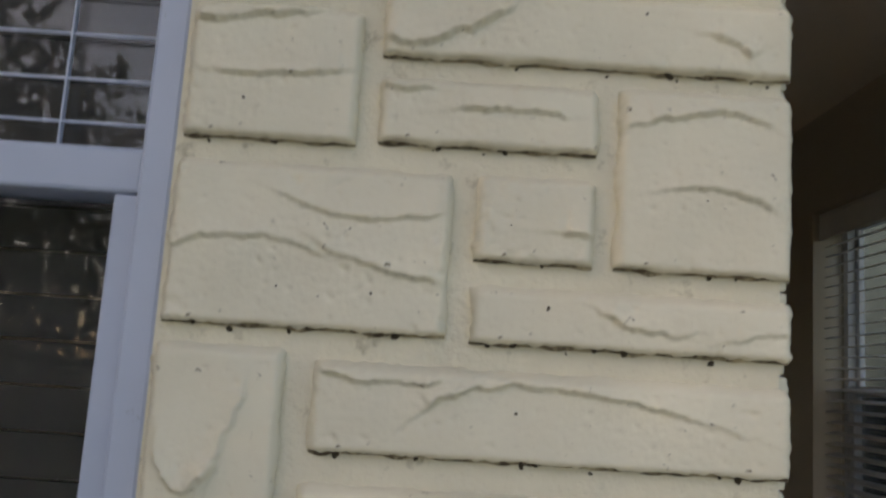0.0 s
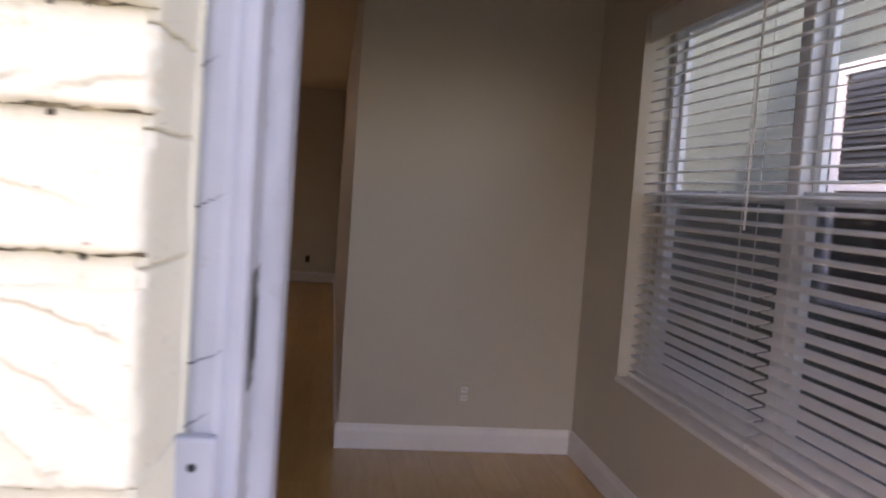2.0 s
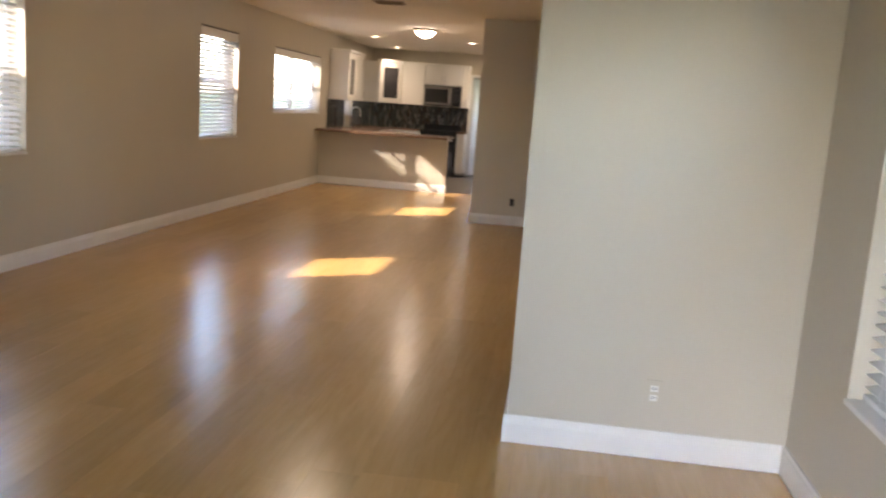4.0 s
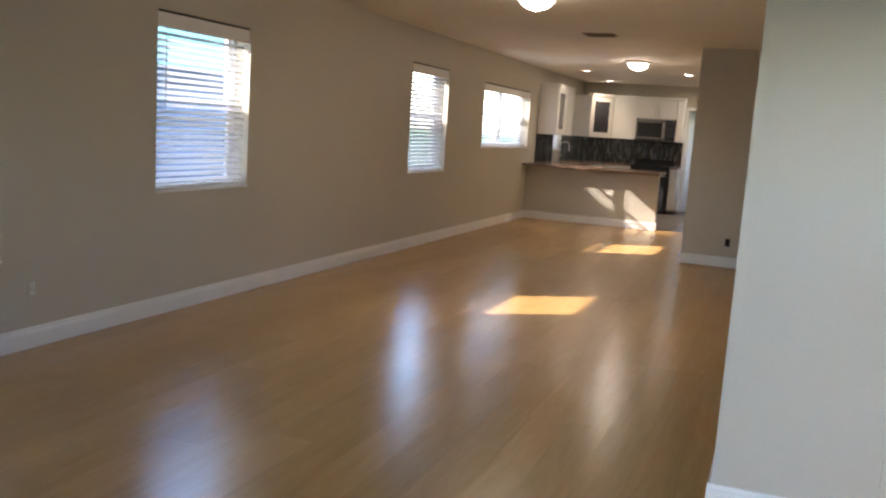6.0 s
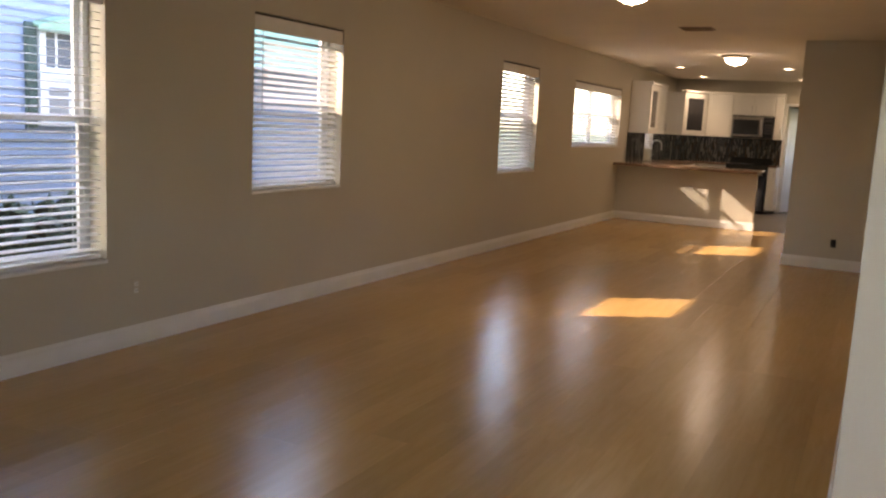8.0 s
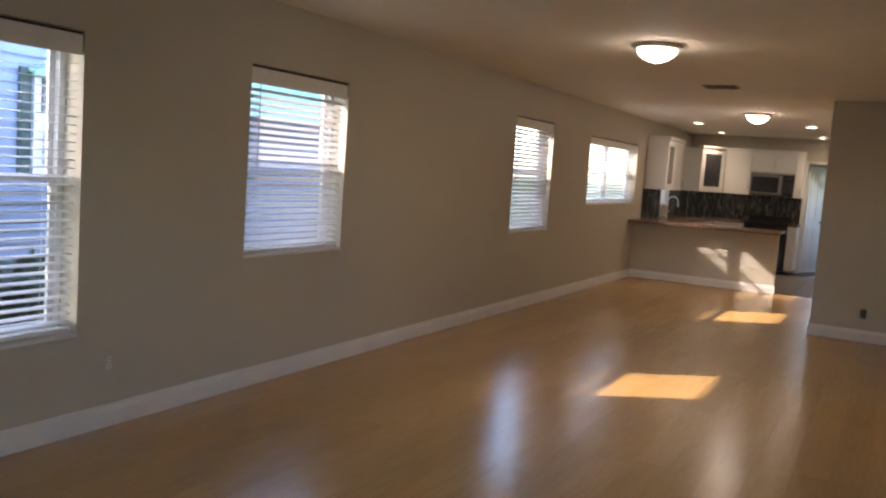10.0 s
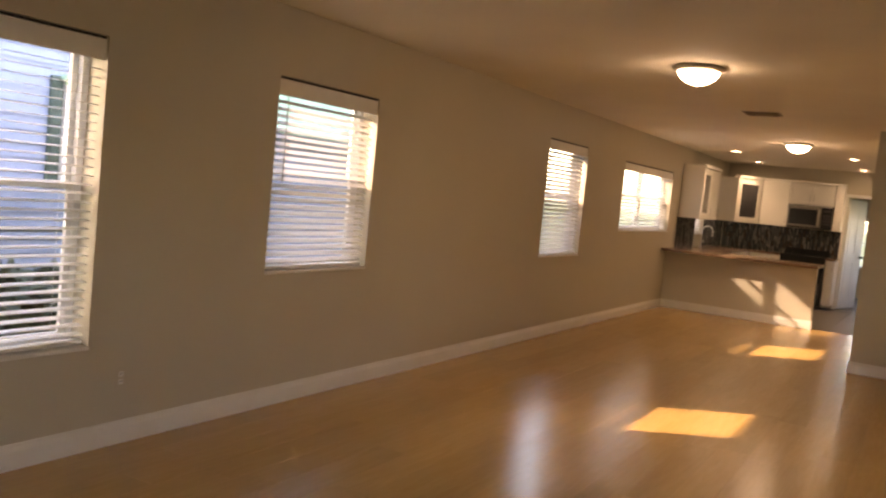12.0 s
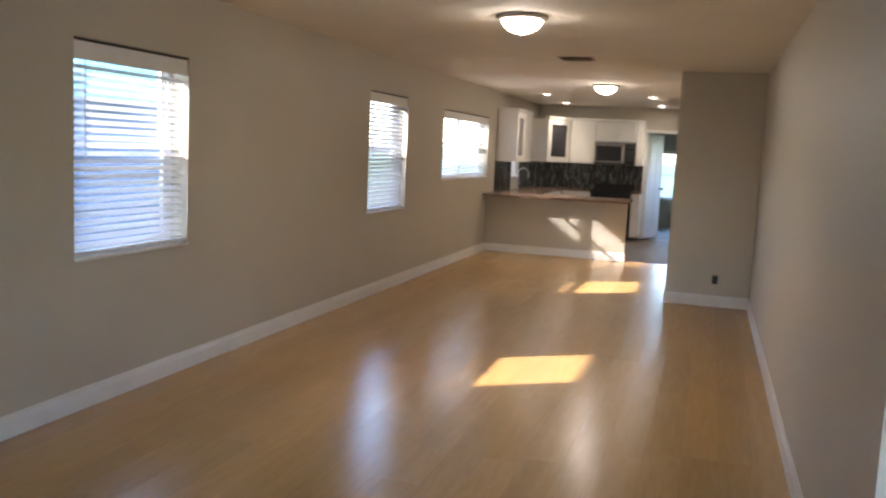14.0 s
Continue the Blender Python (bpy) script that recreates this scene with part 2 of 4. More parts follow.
BACKDOOR = (-1.66, -0.90, 0.0, 2.03)

solid("wall_west", [(XL - 0.22, a, b, XL, c, d) for a, c, b, d in cells(YI, YB + 0.2, -0.25, H, [W1, W2, W3, W4, W5])], WALL, "long beige painted wall with white-blinded windows", "wall")
solid("wall_nook_east", [(XN, a, b, XN + 0.22, c, d) for a, c, b, d in cells(YI, 0.25, -0.25, H, [WR])], WALL, "beige painted wall with a wide double window", "wall")
solid("wall_front", [(a, YI - 0.12, b, c, YI, d) for a, c, b, d in cells(XL - 0.22, XN + 0.22, -0.25, H, [(DOOR0, DOOR1, 0, DOORH), (-1.75, -0.60, 0.85, 2.06)])], WALL, "beige inner face of the front wall beside the entrance", "wall")
solid("wall_nook_north", [(XR, 0.012, -0.25, XN - 0.001, 0.16, H)], WALL, "pale beige painted wall facing the entrance", "wall")
solid("wall_east", [(XR, 0.161, -0.25, XR + 0.14, YS + 0.3, H)], WALL, "beige painted side wall of the long room", "wall")
solid("wall_stub", [(XS, YS, -0.25, XR - 0.001, YS + 0.14, H), (XS, YS + 0.141, -0.25, XS + 0.12, YK, H)], WALL, "beige painted end wall that narrows the room", "wall")
solid("wall_kitchen_north", [(a, YK, b, c, YK + 0.12, d) for a, c, b, d in cells(XL, XR, -0.25, H, [BACKDOOR])], WALL, "beige kitchen wall with a doorway to the back room", "wall")
solid("wall_back_room", [(a, YB, b, c, YB + 0.2, d) for a, c, b, d in cells(XL, XR + 0.6, -0.25, H, [(-1.75, -0.85, 0.63, 1.73)])] + [(XR + 0.4, a, b, XR + 0.6, c, d) for a, c, b, d in cells(YK + 0.13, YB - 0.001, -0.25, H, [WE])], WALL, "shaded wall of the back room with a window", "wall")
solid("ceiling", [(XL - 0.22, YF + 0.2, H, XN + 0.22, YB + 0.2, H + 0.12)], CEIL, "cream painted flat ceiling", "ceiling")
# never in view; the front overhang is added to cut skylight on brick and jamb
solid("roof", [(XL - 0.7, YF - 0.9, H + 0.13, XN + 0.36, YB + 0.7, H + 0.25)], ROOF, "low unseen roof slab with eaves added to shade the entrance", "roof")
solid("half_wall", [(XL + 0.001, YP, 0.0, -1.63, YP + 0.12, 0.875)], WALL, "beige half wall carrying the kitchen bar counter", "half wall")
solid("wall_front_brick_backing", [(a, YF + 0.0098, b, c, YI - 0.121, d) for a, c, b, d in cells(XL - 0.22, XN + 0.6, -0.25, H + 0.1, [(DOOR0, DOOR1, 0, DOORH), (-1.75, -0.60, 0.85, 2.06)])], CREAM_JOINT, "cream painted mortar bed of the brick front wall", "wall")

# ---- ground outside ----
solid("ground", [(-300, -300, -0.35, 300, 300, -0.28)], GRASS, "green lawn around the house", "ground")
solid("porch", [(-3.9, YF - 3.4, -0.27, 2.2, YF, -0.03)], PAVE, "grey concrete porch slab at the entrance", "pavement")

# ---- trim ----


def baseboard(name, a, b, normal):
    """Profile run along a line on the floor; normal points into the room."""
    a, b, nrm = Vector((*a, 0)), Vector((*b, 0)), Vector((*normal, 0))
    prof = [(0, 0.002), (0.016, 0.002), (0.016, 0.088), (0.013, 0.098), (0.009, 0.106), (0.007, 0.122), (0, 0.124)]
    bm = bmesh.new()
    ends = [[bm.verts.new(p + nrm * d + Vector((0, 0, z))) for d, z in prof] for p in (a, b)]
    for i in range(len(prof)):
        j = (i + 1) % len(prof)
        bm.faces.new((ends[0][i], ends[0][j], ends[1][j], ends[1][i]))
    bm.faces.new(ends[0])
    bm.faces.new(ends[1][::-1])
    return tagged(new(name, mesh_of(name, bm, WHITE)), "white painted moulded baseboard along the wall", "baseboard", kind="structure")


baseboard("baseboard_west", (XL, YI), (XL, YP - 0.017), (1, 0))
baseboard("baseboard_nook_north", (XR - 0.016, 0.012), (XN - 0.017, 0.012), (0, -1))
baseboard("baseboard_nook_east", (XN, YI), (XN, 0.011), (-1, 0))
baseboard("baseboard_east", (XR, 0.013), (XR, YS - 0.017), (-1, 0))
baseboard("baseboard_stub", (XS - 0.016, YS), (XR - 0.001, YS), (0, -1))
baseboard("baseboard_stub_side", (XS, YS + 0.001), (XS, YK - 0.01), (-1, 0))
baseboard("baseboard_half_wall", (XL, YP), (-1.63 + 0.016, YP), (0, -1))
baseboard("baseboard_half_wall_end", (-1.63, YP + 0.001), (-1.63, YP + 0.12), (1, 0))

# ---- windows and blinds ----


def window(name, axis_x, inward, y0, y1, z0, z1, units=1, label="white single-hung window with a meeting rail"):
    """A window in a wall at x = axis_x; inward is +1 where the room lies at greater x."""
    w = thing(name, (axis_x - inward * REC, y0, z0), label, "window", kind="structure")
    W, Hh = y1 - y0, z1 - z0

    def bx(bm, a, ya, za, b, yb, zb, bevel=0.003):
        xs = sorted((-inward * a, -inward * b))
        box(bm, xs[0], ya, za, xs[1], yb, zb, bevel)

    mid = Hh * 0.52
    bm = bmesh.new()
    t = 0.04
    for q in ((0.0, 0, 0, 0.06, W, t), (0.0, 0, Hh - t, 0.06, W, Hh), (0.0, 0, t, 0.06, t, Hh - t), (0.0, W - t, t, 0.06, W, Hh - t)):
        bx(bm, *q)
    part("window_frame", bm, FRAME_IN, w)
    bm = bmesh.new()
    bx(bm, -REC - 0.012, -0.0, -0.004, -0.001, W, 0.016, 0.004)
    part("window_sill", bm, WHITE, w, "white marble-like sill")
    step = W / units
    for u in range(units):
        a, b = u * step + (0.0 if u == 0 else 0.035), (u + 1) * step - (0.0 if u == units - 1 else 0.035)
        if u:
            bm = bmesh.new()
            bx(bm, -0.012, a - 0.07, t, 0.06, a, Hh - t)
            part("mullion", bm, FRAME_IN, w)
        a, b = (a + t if u == 0 else a), (b - t if u == units - 1 else b)
        for nm, za, zb, d in (("lower_sash", t, mid + 0.02, 0.004), ("upper_sash", mid - 0.02, Hh - t, 0.032)):
            bm = bmesh.new()
            s = 0.032
            for q in ((d, a, za, d + 0.024, b, za + s), (d, a, zb - s, d + 0.024, b, zb), (d, a, za + s, d + 0.024, a + s, zb - s), (d, b - s, za + s, d + 0.024, b, zb - s)):
                bx(bm, *q)
            sash = part(nm, bm, FRAME_IN, w)
            bm = bmesh.new()
            bx(bm, d + 0.010, a + s - 0.003, za + s - 0.003, d + 0.014, b - s + 0.003, zb - s + 0.003, 0)
            g = part("pane", bm, GLASS, sash)
        bm = bmesh.new()
        bx(bm, 0.056, a, t, 0.058, b, mid, 0)
        part("insect_screen", bm, SCREEN if units == 2 and inward < 0 else FINESCREEN, w, "grey insect screen")
        bm = bmesh.new()
        bx(bm, -0.02, (a + b) / 2 - 0.03, mid + 0.004, 0.003, (a + b) / 2 + 0.03, mid + 0.018)
        part("sash_lock", bm, PLASTIC, w)
    return w


def blind(axis_x, inward, y0, y1, z0, z1, tilt, depth=0.055, label=""):
    """Two-inch slat blind hung inside a window recess. tilt: degrees by which the room edge of a slat drops."""
    b = thing("venetian_blind", (axis_x - inward * depth, y0 + 0.012, z0), label or "white faux-wood venetian blind with open slats", "blind", group="window blinds")
    W, Hh = y1 - y0 - 0.024, z1 - z0
    bm = bmesh.new()
    box(bm, -0.025, 0, Hh - 0.055, 0.025, W, Hh - 0.001, 0.003)
    part("headrail", bm, SLAT, b)
    bm = bmesh.new()
    xs = sorted((inward * 0.036, inward * 0.046))
    box(bm, xs[0], -0.008, Hh - 0.118, xs[1], W + 0.008, Hh - 0.017, 0.003)
    part("valance", bm, SLAT, b, "flat white valance board")
    # strip filling the gap over the valance; its dark colour paints the gap's shade
    bm = bmesh.new()
    xs = sorted((inward * 0.034, inward * 0.045))
    box(bm, xs[0], -0.006, Hh - 0.0155, xs[1], W + 0.006, Hh - 0.004)
    part("valance_gap_strip", bm, DUSK if inward > 0 else SLAT, b, "thin strip above the valance, dark where it paints the gap's shade")
    pitch = 0.0435
    n = int((Hh - 0.10 - 0.05) / pitch)
    bm = bmesh.new()
    box(bm, -0.025, 0, -0.0015, 0.025, W, 0.0015)
    slat = mesh_of("slat", bm, SLAT)
    for i in range(n):
        s = part("slat", slat, SLAT, b)
        s.matrix_local = pose(0, 0, 0.05 + pitch * (i + 0.5), 0, inward * tilt, 0)
    bm = bmesh.new()
    box(bm, -0.025, 0, 0.022, 0.025, W, 0.042, 0.003)
    part("bottom_rail", bm, SLAT, b)
    for f in (0.14, 0.86) if W < 1.3 else (0.1, 0.5, 0.9):
        for sx in (-0.027, 0.027):
            bm = bmesh.new()
            rod(bm, (sx, W * f, 0.03), (sx, W * f, Hh - 0.05), 0.0011, n=5)
            part("ladder_cord", bm, SLAT, b)
    bm = bmesh.new()
    rod(bm, (inward * 0.04, W * 0.09, Hh - 0.12), (inward * 0.042, W * 0.09, Hh * 0.45), 0.004, n=6)
    part("tilt_wand", bm, SLAT, b)
    return b


for i, (w, n) in enumerate(((W1, 1), (W2, 1), (W3, 1), (W4, 2), (W5, 1))):
    window("window_%d" % (i + 1), XL, 1, *w, units=n)
for w, tilt in ((W1, 8), (W2, 29), (W3, 36), (W4, 15), (W5, 25)):
    blind(XL, 1, *w, tilt)
window("window_6", XN, -1, *WR, units=2, label="wide white double-hung window pair beside the entrance")
# window out of view, added to brighten the back room
window("window_9", XR + 0.4, -1, *WE, units=2, label="unseen white side window added to light the back room")
WM = (WR[0] + WR[1]) / 2
blind(XN, -1, WM, WR[1], WR[2], WR[3], 13, depth=0.07)
blind(XN, -1, WR[0], WM, WR[2], WR[3], 13, depth=0.07)

# ---- entrance ----


def door_frame():
    d = thing("door_1", (DOOR0, YI, 0), "white painted wooden outward-opening entrance frame, chipped and worn", "door frame", kind="structure")
    w = DOOR1 - DOOR0
    for side in (0, 1):
        def bx(bm, a, ya, b, yb, z0=0.0, z1=DOORH - 0.002, bevel=0.003):
            xs = sorted((a if side == 0 else w - a, b if side == 0 else w - b))
            box(bm, xs[0], ya, z0, xs[1], yb, z1, bevel)
        bm = bmesh.new()
        bx(bm, 0.012, -0.222, 0.038, -0.190, bevel=0.007)
        bx(bm, 0.012, -0.189, 0.044, -0.165, bevel=0.004)
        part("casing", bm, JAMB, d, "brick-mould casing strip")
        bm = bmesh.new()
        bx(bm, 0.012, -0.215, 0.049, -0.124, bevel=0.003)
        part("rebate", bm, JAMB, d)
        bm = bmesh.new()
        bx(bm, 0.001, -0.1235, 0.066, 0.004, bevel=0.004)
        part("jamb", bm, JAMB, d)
    bm = bmesh.new()
    box(bm, 0.0695, -0.20, DOORH - 0.06, w - 0.0695, 0.004, DOORH - 0.002, 0.004)
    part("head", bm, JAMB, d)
    bm = bmesh.new()
    box(bm, 0.0695, -0.21, -0.03, w - 0.0695, -0.0, 0.018, 0.005)
    part("threshold", bm, PIPE, d, "dull metal threshold")
    bm = bmesh.new()
    box(bm, 0.0492, -0.180, 1.122, 0.0507, -0.144, 1.205, 0.0006)
    plate = part("strike_plate", bm, DULLSTEEL, d, "worn steel strike plate")
    bm = bmesh.new()
    box(bm, 0.0508, -0.173, 1.141, 0.0514, -0.151, 1.187)
    part("latch_hole", bm, DARK, plate)
    for z in (1.131, 1.196):
        bm = bmesh.new()
        rod(bm, (0.0506, -0.162, z), (0.0518, -0.162, z), 0.0035, n=10)
        part("screw", bm, PIPE, plate)
    bm = bmesh.new()
    ring = []
    for k in range(40):
        a = 2 * math.pi * k / 40
        c, d_ = math.cos(a), math.sin(a)
        m_ = 1 / max(abs(c), abs(d_)) * (1 + 0.10 * noise.noise(Vector((c * 3, d_ * 3, 4))) + 0.05 * noise.noise(Vector((c * 11, d_ * 11, 9))))
        ring.append((-0.162 + 0.0198 * c * m_, 1.1635 + 0.0445 * d_ * m_))
    lo = [bm.verts.new((0.0485, y, z)) for y, z in ring]
    hi = [bm.verts.new((0.0494, y, z)) for y, z in ring]
    for k in range(40):
        bm.faces.new((lo[k], lo[(k + 1) % 40], hi[(k + 1) % 40], hi[k]))
    bm.faces.new(hi)
    part("bare_patch", bm, GREYSHUTTER, d, "ragged bare patch around the strike plate")
    rc = random.Random(15)
    for z, l in ((1.253, 0.020), (1.148, 0.024), (1.345, 0.012), (1.105, 0.016), (1.02, 0.014)):
        bm = bmesh.new()
        up, dn = [], []
        for k in range(9):
            u = k / 8
            zz = z + 0.010 * u + 0.0012 * rc.uniform(-1, 1)
            th = 0.0006 * (1 - u) + 0.0001
            up.append(bm.verts.new((0.0125 + l * u, -0.2228, zz + th)))
            dn.append(bm.verts.new((0.0125 + l * u, -0.2228, zz - th)))
        for k in range(8):
            bm.faces.new((dn[k], dn[k + 1], up[k + 1], up[k]))
        part("crack", bm, DARK, d)
    bm = bmesh.new()
    box(bm, 0.006, -0.236, 0.975, 0.036, -0.2225, 1.102, 0.003)
    plate = part("latch_guard", bm, JAMB, d, "small painted metal keeper with two screw holes")
    for z in (1.082, 1.038):
        bm = bmesh.new()
        rod(bm, (0.021, -0.2370, z), (0.021, -0.2355, z), 0.003, n=10)
        part("screw_hole", bm, DARK, plate)
    bm = bmesh.new()
    rows = []
    for k in range(120):
        z = 0.1 + k * 0.016
        a = 0.0016 * noise.noise(Vector((z * 30, 7, 0)))
        rows.append([bm.verts.new(c) for c in ((0.0035, -0.2290 + a, z), (0.0085 + a, -0.2300 + a, z), (0.0130 + a, -0.2235, z), (0.0130, -0.2150, z))])
    for a, b in zip(rows, rows[1:]):
        for k in range(3):
            bm.faces.new((a[k], a[k + 1], b[k + 1], b[k]))
    part("caulk", bm, CREAM, d, "uneven cream caulk bead against the bricks", True)
    rnd = random.Random(8)
    bm = bmesh.new()
    for z in sorted(rnd.uniform(0.5, 1.9) for _ in range(34)):
        l, w_ = rnd.uniform(0.003, 0.018), rnd.uniform(0.0015, 0.0045)
        box(bm, 0.0488, -0.1300 - w_, z, 0.0496, -0.1290, z + l, 0.0003)
    part("paint_chips", bm, BARK, d, "chipped bare wood along the rebate")
    bm = bmesh.new()
    rows = []
    for k in range(241):
        z = 0.2 + k * 0.0075
        a = 0.5 + noise.noise(Vector((z * 14, 2, 0))) + 0.6 * noise.noise(Vector((z * 55, 5, 0)))
        w_ = 0.0015 + 0.0035 * max(0, a)
        rows.append([bm.verts.new(c) for c in ((0.0490, -0.1238 - w_, z), (0.0500 + w_ * 0.3, -0.1248 - w_ * 0.5, z), (0.0662 + w_ * 0.3, -0.1242, z), (0.0662, -0.1225 + w_ * 0.6, z))])
    for a, b in zip(rows, rows[1:]):
        for k in range(3):
            bm.faces.new((a[k], a[k + 1], b[k + 1], b[k]))
    part("peeling_paint", bm, JAMB, d, "ragged ridge of peeling white paint", True)
    return d


door_frame()

# ---- lamps ----


def dome_light(x, y):
    t = thing("ceiling_light", (x, y, H), "flush round ceiling lamp with a glowing glass bowl", "ceiling lamp", group="flush ceiling lamps")
    bm = bmesh.new()
    lathe(bm, [(0.001, -0.001), (0.175, -0.001), (0.182, -0.014), (0.172, -0.028), (0.150, -0.036), (0.001, -0.036)], 40)
    part("pan", bm, BRONZE, t, "satin metal pan", True)
    bm = bmesh.new()
    lathe(bm, [(0.143, -0.037), (0.136, -0.055), (0.114, -0.083), (0.080, -0.106), (0.04, -0.120), (0.001, -0.125)], 40)
    part("bowl", bm, DOME, t, "lit white glass bowl", True)
    bm = bmesh.new()
    lathe(bm, [(0.001, -0.124), (0.009, -0.127), (0.007, -0.138), (0.001, -0.144)], 12)
    part("finial", bm, BRONZE, t, "", True)


def can_light(x, y):
    t = thing("recessed_light", (x, y, H), "small round recessed ceiling light, lit", "ceiling lamp", group="recessed kitchen lights")
    bm = bmesh.new()
    lathe(bm, [(0.060, -0.003), (0.085, -0.002), (0.088, -0.006), (0.060, -0.012), (0.060, -0.003)], 28)
    part("trim_ring", bm, WHITE, t, "", True)
    bm = bmesh.new()
    lathe(bm, [(0.059, -0.004), (0.02, -0.007), (0.001, -0.007)], 28)
    part("lens", bm, CANLIGHT, t, "lit frosted lens", True)
    lamp("recessed_spot", 'SPOT', 2, (1.0, 0.78, 0.54), look((x, y, H - 0.02), (x, y, 0)))


dome_light(-1.81, 3.36)
dome_light(-1.90, 9.05)
for x, y in ((-3.07, 11.06), (-3.12, 13.38), (-1.42, 11.16), (-1.42, 13.55)):
    can_light(x, y)

vent = thing("ceiling_vent", (-1.82, 5.93, H), "brownish louvred air vent in the ceiling", "air vent")
bm = bmesh.new()
box(bm, -0.17, -0.13, -0.006, 0.17, 0.13, -0.001, 0.002)
part("frame", bm, VENT, vent)
bm = bmesh.new()
box(bm, -0.14, -0.10, -0.0075, 0.14, 0.10, -0.0065)
part("backing", bm, DARK, vent)
bm = bmesh.new()
box(bm, -0.14, -0.008, -0.0012, 0.14, 0.008, 0.0012)
vs = mesh_of("slat", bm, VENT)
for i in range(8):
    s = part("slat", vs, VENT, vent)
    s.matrix_local = pose(0, -0.0875 + 0.025 * i, -0.013, 35)

# ---- outlets ----


def outlet(x, y, z, turn, dark=False):
    t = thing("wall_outlet", (x, y, z), "open dark outlet box in the wall" if dark else "white duplex power outlet on the wall", "outlet", group="" if dark else "white outlets", turn=turn)
    bm = bmesh.new()
    if dark:
        box(bm, -0.028, -0.002, -0.045, 0.028, -0.0005, 0.045, 0.0005)
        part("box_opening", bm, DARK, t)
        bm = bmesh.new()
        box(bm, -0.017, -0.012, -0.034, 0.017, -0.0022, 0.034, 0.003)
        part("receptacle", bm, BLACK, t)
        return
    box(bm, -0.035, -0.006, -0.057, 0.035, -0.0005, 0.057, 0.002)
    plate = part("cover_plate", bm, WALL, t)
    for s in (-0.02, 0.02):
        bm = bmesh.new()
        box(bm, -0.016, -0.0085, s - 0.014, 0.016, -0.0062, s + 0.014, 0.001)
        r = part("receptacle", bm, PLASTIC, t)
        for dx in (-0.006, 0.006):
            bm = bmesh.new()
            box(bm, dx - 0.0015, -0.0092, s - 0.004, dx + 0.0015, -0.0087, s + 0.006)
            part("slot", bm, DARK, r)


outlet(0.622, 0.012, 0.29, 0)
outlet(-0.352, YS, 0.295, 0, True)
outlet(XL, 0.30, 0.35, 90)


# ---- kitchen ----


def pull(parent, x, y, z, turn=0):
    bm = bmesh.new()
    rod(bm, (0, -0.03, -0.06), (0, -0.03, 0.06), 0.005, n=8)
    rod(bm, (0, -0.03, -0.045), (0, 0, -0.045), 0.004, n=8)
    rod(bm, (0, -0.03, 0.045), (0, 0, 0.045), 0.004, n=8)
    h = part("handle", bm, STEEL, parent, "brushed bar handle", True)
    h.matrix_local = pose(x, y, z, 0, 0, turn)


def cabinet(name, at, turn, w, d, h, doors, label, glass=False, crown=False, group="white kitchen cabinets", handle_low=True):
    """Front faces -y before the turn; the origin is the front lower corner."""
    c = thing(name, at, label, "cabinet", group=group, turn=turn)
    bm = bmesh.new()
    box(bm, 0.001, 0.021, 0, w - 0.001, d, h, 0.002)
    part("body", bm, CABINET, c)
    step = w / doors
    for i in range(doors):
        a, b = i * step + 0.003, (i + 1) * step - 0.003
        bm = bmesh.new()
        r = 0.10 if glass else 0.06
        for q in ((a, 0, 0.003, b, 0.02, r), (a, 0, h - r, b, 0.02, h - 0.003), (a, 0, r, a + r, 0.02, h - r), (b - r, 0, r, b, 0.02, h - r)):
            box(bm, *q, bevel=0.002)
        dr = part("door", bm, CABINET, c)
        bm = bmesh.new()
        box(bm, a + r, 0.008, r, b - r, 0.016, h - r)
        part("panel", bm, DARKGLASS if glass else CABINET, dr, "dark glass panel" if glass else "")
        hx = b - 0.03 if (i % 2 == 0 and doors > 1) else a + 0.03 if doors > 1 else b - 0.03
        pull(dr, hx, 0, 0.12 if handle_low else h - 0.12)
    if crown:
        bm = bmesh.new()
        box(bm, -0.002, -0.02, h + 0.001, w + 0.002, d, h + 0.05, 0.008)
        part("crown", bm, CABINET, c)
    return c


UP0, UP1 = 1.40, 2.20
cabinet("wall_cabinet", (XL + 0.34, 10.88, UP0), 90, 0.57, 0.335, UP1 - UP0, 1, "white wall cabinet with a dark glass door beside the window", glass=True, crown=True)
cabinet("wall_cabinet", (XL + 0.34, 11.451, UP0), 90, 0.56, 0.335, UP1 - UP0, 1, "white shaker wall cabinet with a bar handle", crown=True)
cor = math.degrees(math.atan2(0.54, 0.33))
corner = cabinet("corner_cabinet", (-3.42, 13.33, UP0), cor, math.hypot(0.33, 0.54), 0.10, UP1 - UP0, 1, "white diagonal corner cabinet with a dark glass door", glass=True, crown=True)
bm = bmesh.new()
box(bm, XL + 0.002, 13.30, UP0, -3.415, 13.318, UP1)
side = part("side_panel", bm, CABINET, corner)
side.matrix_parent_inverse = corner.matrix_world.inverted()
cabinet("wall_cabinet", (-3.085, 13.885, UP0), 0, 0.47, 0.33, UP1 - UP0, 1, "white shaker wall cabinet above the backsplash", crown=True)
cabinet("wall_cabinet", (-2.612, 13.885, 1.83), 0, 0.756, 0.33, UP1 - 1.83, 2, "short white cabinet above the microwave", crown=True)
cabinet("wall_cabinet", (-1.852, 13.885, UP0), 0, 0.14, 0.33, UP1 - UP0, 1, "narrow white cabinet beside the microwave", crown=True)
cabinet("base_cabinet", (-3.14, 13.60, 0.09), 0, 0.525, 0.60, 0.79, 1, "white base cabinet beside the range", handle_low=False)
